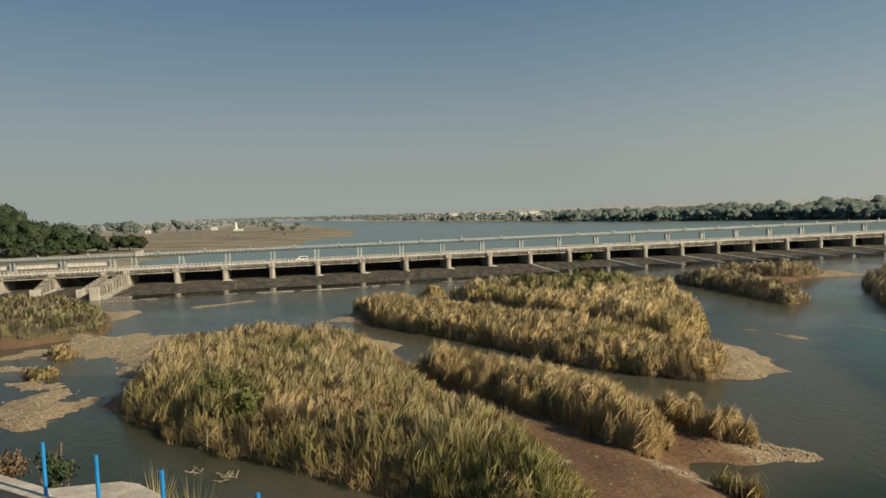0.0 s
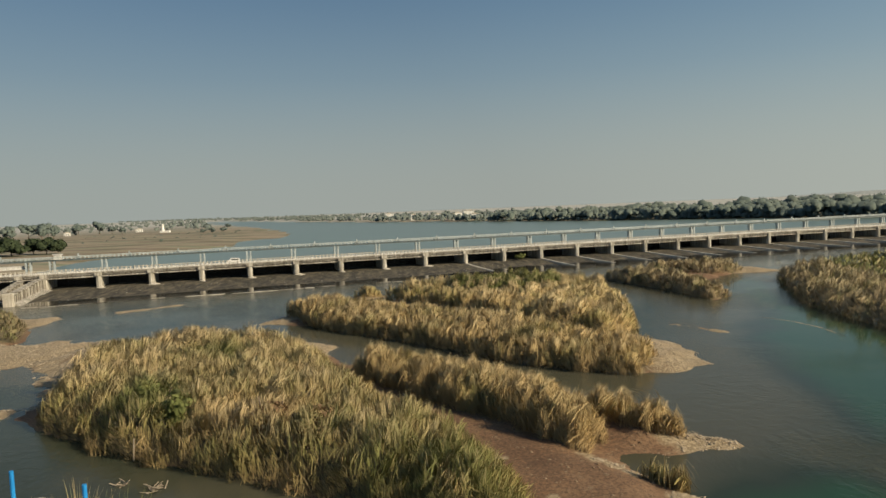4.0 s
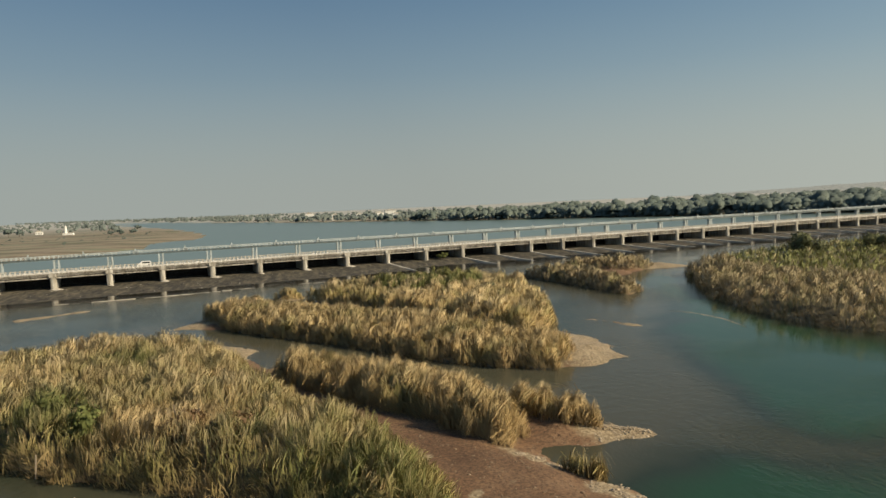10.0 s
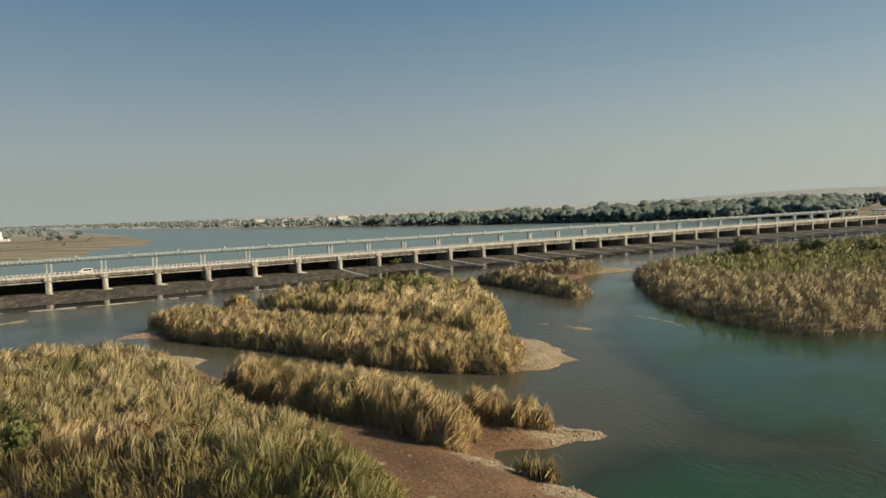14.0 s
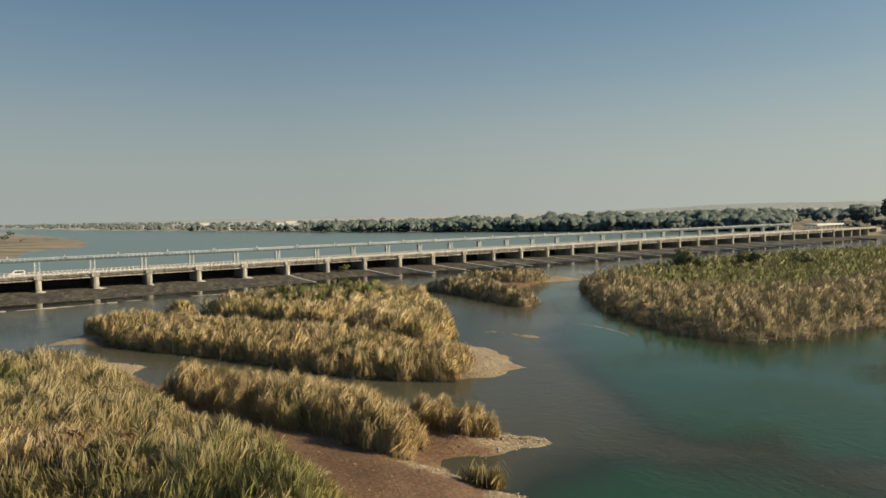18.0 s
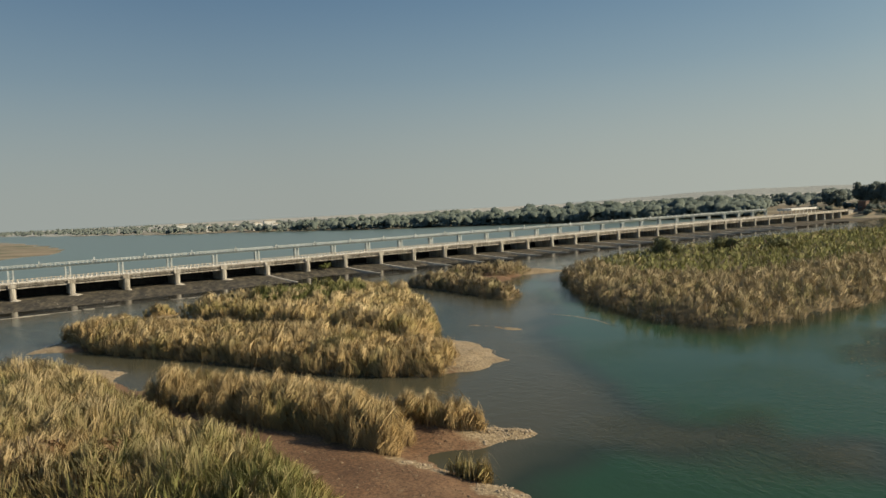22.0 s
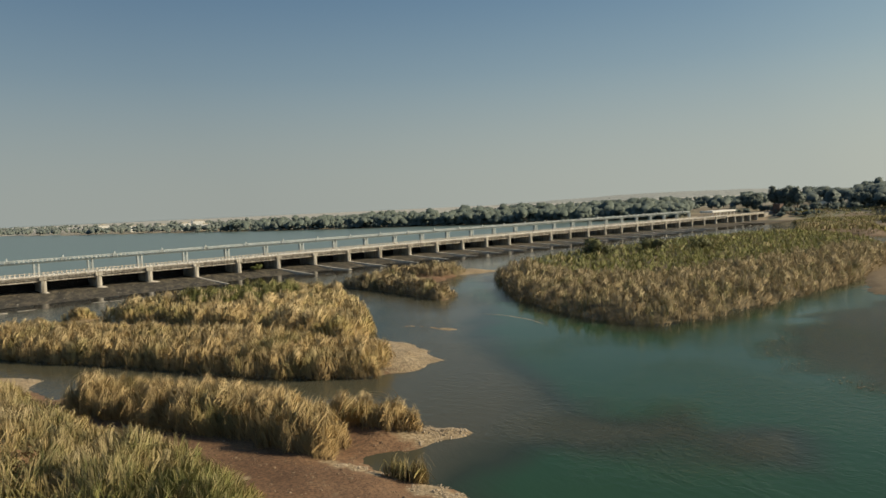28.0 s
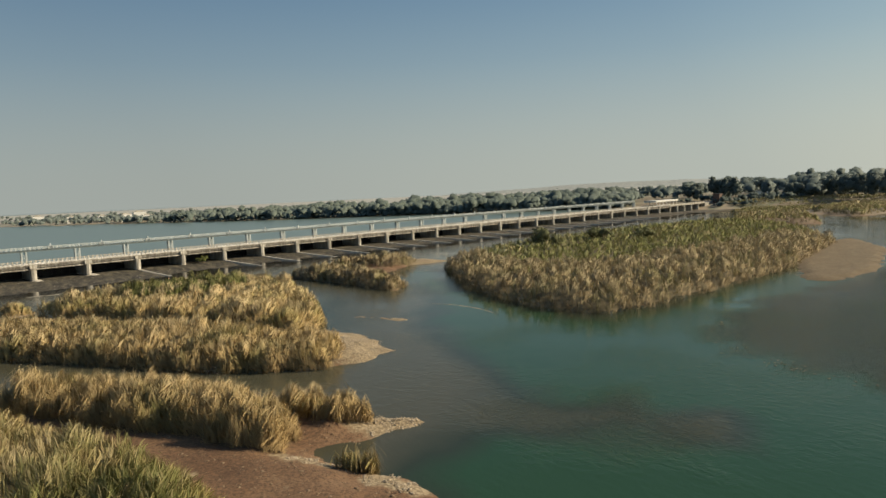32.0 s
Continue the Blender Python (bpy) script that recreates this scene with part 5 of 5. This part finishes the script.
# ---- stones and driftwood ----
def pebble():
    """A low faceted stone: a hexagonal girdle under a cap."""
    ring = [(math.cos(i * math.pi / 3), math.sin(i * math.pi / 3), 0.0) for i in range(6)]
    cap = [(0.55 * math.cos(i * 2.094 + 0.4), 0.55 * math.sin(i * 2.094 + 0.4), 0.75) for i in range(3)]
    f = [(0, 1, 6), (1, 2, 6), (2, 7, 6), (2, 3, 7), (3, 4, 7), (4, 8, 7), (4, 5, 8), (5, 0, 8), (0, 6, 8), (6, 7, 8)]
    return np.array(ring + cap), np.array(f)


def stones(name, boxes, tries, small, large, seed, label, least=0.45, most=9.0, material=None):
    rs = np.random.RandomState(seed)
    xs, ys = [], []
    for x0, x1, y0, y1, share in boxes:
        n = int(tries * share)
        xs.append(rs.uniform(x0, x1, n))
        ys.append(rs.uniform(y0, y1, n))
    x, y = np.concatenate(xs), np.concatenate(ys)
    z, st, _, _ = ground_height(x, y)
    ok = (st + rs.normal(0, 0.15, len(x)) > least) & (st < most) & (z > -0.12) & (z < 1.4)
    x, y, z = x[ok], y[ok], z[ok]
    n = len(x)
    v, f = pebble()
    s = small + (large - small) * rs.uniform(0, 1, n) ** 3
    sc = s[:, None] * rs.uniform(0.6, 1.3, (n, 3)) * np.array([1, 1, 0.6])
    a = rs.uniform(0, 6.283, n)
    jit = v[None] * rs.uniform(0.8, 1.2, (n, 9, 1)) * sc[:, None, :]
    cx = jit[..., 0] * np.cos(a)[:, None] - jit[..., 1] * np.sin(a)[:, None]
    cy = jit[..., 0] * np.sin(a)[:, None] + jit[..., 1] * np.cos(a)[:, None]
    co = np.stack([cx + x[:, None], cy + y[:, None], jit[..., 2] + z[:, None] - 0.03], -1).reshape(-1, 3)
    tri = (np.arange(n)[:, None, None] * 9 + f[None]).reshape(-1, 3)
    return tagged(link_mesh(name, co, tri, {}, material or M_STONE), label, "stones", kind="stuff")


stones("gravel", ((30, 40, 60, 72, 0.15), (36, 54, 92, 122, 0.35), (20, 28, 48, 64, 0.2), (-62, -40, 78, 112, 0.3)), 20000, 0.05, 0.20, 71, "pale rounded river stones on gravel bars")
stones("gravel", ((-96, -46, 94, 152, 0.5), (-40, -4, 122, 172, 0.25), (110, 145, 205, 232, 0.1), (-100, -84, 168, 198, 0.1), (-78, -56, 188, 204, 0.03), (-10, 2, 192, 203, 0.02)), 21000, 0.08, 0.30, 72, "pale rounded river stones on farther bars")
stones("mud_pebbles", ((-6, 26, 46, 100, 1.0),), 9000, 0.03, 0.11, 73, "small brown pebbles strewn over a mud flat", -9.0, 0.5, M_CLOD)
stones("mud_clods", ((-2, 27, 46, 92, 1.0),), 2600, 0.07, 0.22, 75, "dark clods and stones lying on a mud flat", -9.0, 0.5, M_CLOD)
stones("mud_pebbles", ((165, 280, 84, 142, 1.0),), 2500, 0.06, 0.22, 74, "brown stones scattered on a sand bar", -9.0, 0.5, M_CLOD)
# stones that break the surface along the reef
rr = np.random.RandomState(12)
bm = bmesh.new()
for k in range(90):
    s = rr.uniform(0, 1)
    p, d = along([(113, 77), (100, 72), (93, 66), (88, 54), (87, 48), (86, 38)], s)
    q = p + Vector((rr.normal(0, 1.1), rr.normal(0, 1.1)))
    m = Matrix.Translation((q.x, q.y, 0.0)) @ Matrix.Rotation(rr.uniform(0, 6), 4, "Z") @ Matrix.Diagonal((rr.uniform(0.08, 0.25), rr.uniform(0.08, 0.18), rr.uniform(0.03, 0.08), 1))
    bmesh.ops.create_icosphere(bm, subdivisions=1, radius=1, matrix=m)
reef = part("reef_stones", bm, M_CLOD)
tagged(reef, "wet stones breaking the surface of a shallow reef", "stones", kind="stuff")

# pale ripple line where the current bends, added as a strip on the water
bm = bmesh.new()
prev = None
for k in range(15):
    p, d = along([(80, 133), (83, 127), (84, 119), (82.5, 110)], k / 14)
    w = 0.28 * math.sin(math.pi * (k + 0.5) / 15) * (0.7 + 0.3 * math.sin(k * 2.3))
    s = Vector((d.y, -d.x)) * w
    cur = (bm.verts.new((p.x - s.x, p.y - s.y, 0.01)), bm.verts.new((p.x, p.y, 0.035)), bm.verts.new((p.x + s.x, p.y + s.y, 0.01)))
    if prev:
        bm.faces.new((prev[0], prev[1], cur[1], cur[0]))
        bm.faces.new((prev[1], prev[2], cur[2], cur[1]))
    prev = cur
foam = part("ripple_line", bm, M_STONE)
tagged(foam, "thin pale ripple line on the current", "foam", kind="structure")


def driftwood(x, y, r, seed, label):
    rs = np.random.RandomState(seed)
    bm = bmesh.new()
    for k in range(16):
        a, b = rs.uniform(0, 6.28), rs.uniform(0, 6.28)
        p = Vector((math.cos(a) * r * 0.4, math.sin(a) * r * 0.4, rs.uniform(-0.1, 0.3)))
        q = p + Vector((math.cos(b) * r * 0.7, math.sin(b) * r * 0.7, rs.uniform(-0.1, 0.5)))
        add_rod(bm, p, q, rs.uniform(0.02, 0.06), 5)
    ob = part("driftwood", bm, M_WOOD)
    ob.matrix_basis = Matrix.Translation((x, y, 0))
    return tagged(ob, label, "driftwood", "driftwood snags")


driftwood(-26.3, 66.1, 1.0, 1, "tangle of bleached branches in shallow water")
driftwood(-22.2, 64.3, 1.5, 2, "tangle of bleached branches in shallow water")
bm = bmesh.new()
add_rod(bm, (0, 0, -0.8), (0.25, -0.1, 2.2), 0.08, 7)
add_rod(bm, (0.12, 0, 1.0), (0.5, 0.2, 1.7), 0.04, 5)
stake = part("dead_branch", bm, M_WOOD)
stake.matrix_basis = Matrix.Translation((-27.4, 72.6, 0.3))
tagged(stake, "bare bleached branch standing at the mud's edge", "branch")


# ---- houses, vehicles ----
def house(x, y, w, d, h, turn, label, wall=M_WHITE, z=6.4, floors=1):
    top = tagged(empty("house", Matrix.Translation((x, y, z)) @ Matrix.Rotation(radians(turn), 4, "Z")), label, "house", "village houses")
    bm = bmesh.new()
    add_box(bm, -w / 2, w / 2, -d / 2, d / 2, -1.5, h)
    part("wall", bm, wall, top)
    bm = bmesh.new()
    add_box(bm, -w / 2 - 0.3, w / 2 + 0.3, -d / 2 - 0.3, d / 2 + 0.3, h + 0.002, h + 0.35)
    add_box(bm, -w / 4, w / 4, -d / 4, d / 4, h + 0.352, h + 1.6)
    part("roof", bm, M_CONC_PALE, top)
    for fl in range(floors):
        for k in range(3):
            bm = bmesh.new()
            cx, zb = -w / 2 + w * (k + 0.5) / 3, 1.0 + fl * 3.0
            add_box(bm, cx - 0.6, cx + 0.6, -d / 2 - 0.05, -d / 2 + 0.05, zb, zb + 1.3)
            part("window", bm, M_GLASS, top)
    return top


for x, y, w, h, t in ((306, 660, 11, 6, -20), (322, 628, 8, 4, -25), (330, 735, 14, 9, -15), (142, 975, 12, 8, 0), (180, 900, 9, 5, -10), (120, 1010, 14, 10, 5), (60, 1120, 12, 9, 0), (200, 880, 7, 5, -10), (250, 790, 12, 7, -10), (430, 560, 9, 5, -35), (20, 1240, 16, 11, 0), (95, 1060, 10, 9, 0), (150, 1100, 18, 12, 0), (520, 620, 10, 12, -40)):
    house(x, y, w, w * 0.7, h, t, "small white flat-roofed house among hazy trees", floors=2 if h > 6 else 1)
house(-455, 800, 12, 8, 7, 20, "white two-storey house among trees on the west bank", floors=2)
house(-420, 940, 7, 5, 4, 10, "small pale hut on distant fields")
house(-350, 1010, 9, 5, 4, 10, "small pale hut on distant fields")
house(640, 400, 12, 8, 7, -50, "white house under trees near the barrage's end", floors=2)
house(668, 372, 9, 7, 5, -50, "white house under trees near the barrage's end")
bm = bmesh.new()
add_prism(bm, [(-6, -3), (6, -3), (6, 3), (-6, 3)], -1, 2.5)
bmesh.ops.create_cone(bm, cap_ends=True, segments=8, radius1=2.2, radius2=1.2, depth=9, matrix=Matrix.Translation((-3, 0, 7)))
shrine = part("white_monument", bm, M_WHITE)
shrine.matrix_basis = Matrix.Translation((-283, 912, 6.4))
tagged(shrine, "white tapering monument on a low plinth in fields", "monument")
# brick gate tower where the barrage meets the bank
tower = tagged(empty("gate_tower", BRM @ Matrix.Translation((659, -3.4, 0))), "old brick tower at the barrage's end", "tower")
bm = bmesh.new()
add_box(bm, -3, 3, -3, 3, -1, 13.0)
add_box(bm, -3.4, 3.4, -3.4, 3.4, 13.0, 13.8)
part("shaft", bm, M_BRICK, tower)
bm = bmesh.new()
add_box(bm, -1, 1, -3.06, -2.9, 8.5, 11)
part("window", bm, M_GLASS, tower)
bm = bmesh.new()
add_box(bm, 641, 1100, 0, 13, -1.4, 6.9)
abut = part("abutment", bm, M_DECK, barrage)


def vehicle(name, m, length, wide, high, paint, label, cargo=None):
    top = tagged(empty(name, m), label, name.split("_")[-1])
    bm = bmesh.new()
    prof = [(-length / 2, 0.35), (-length / 2, 1.0), (-length / 2 + 0.15, high * 0.95), (length / 2 - 1.3, high), (length / 2 - 0.6, high * 0.62), (length / 2, high * 0.5), (length / 2, 0.35)]
    a = [bm.verts.new((x, -wide / 2, z)) for x, z in prof]
    b = [bm.verts.new((x, wide / 2, z)) for x, z in prof]
    bm.faces.new(a)
    bm.faces.new(b[::-1])
    for i in range(len(prof)):
        j = (i + 1) % len(prof)
        bm.faces.new((a[j], a[i], b[i], b[j]))
    part("body", bm, paint, top, "", 0.05)
    bm = bmesh.new()
    add_box(bm, -length / 2 + 0.4, length / 2 - 1.5, -wide / 2 - 0.02, wide / 2 + 0.02, high * 0.58, high * 0.85)
    part("side_windows", bm, M_GLASS, top)
    for sx in (-length * 0.32, length * 0.32):
        for sy in (-wide / 2 + 0.1, wide / 2 - 0.1):
            bm = bmesh.new()
            add_rod(bm, (sx, sy - 0.1, 0.35), (sx, sy + 0.1, 0.35), 0.35, 14)
            wheel = part("wheel", bm, M_RUBBER, top)
            bm = bmesh.new()
            add_rod(bm, (sx, sy - 0.12, 0.35), (sx, sy + 0.12, 0.35), 0.18, 10)
            part("rim", bm, M_STEEL, wheel)
    return top


vehicle("white_van", BRM @ Matrix.Translation((48, 4.5, 7.031)) @ Matrix.Rotation(math.pi, 4, "Z"), 4.6, 1.75, 2.0, M_WHITE, "white van driving across the barrage deck")
vehicle("red_truck", BRM @ Matrix.Translation((-72, 7.5, 7.031)), 6.0, 2.2, 2.3, M_RED, "red truck on the barrage deck")
for k, (x, y) in enumerate(((640, 372), (648, 366), (628, 380), (660, 352))):
    vehicle("parked_car", Matrix.Translation((x, y, bank_z(x, y))) @ Matrix.Rotation(radians(-55), 4, "Z"), 4.3, 1.7, 1.5, M_WHITE, "white car parked under trees on the bank")
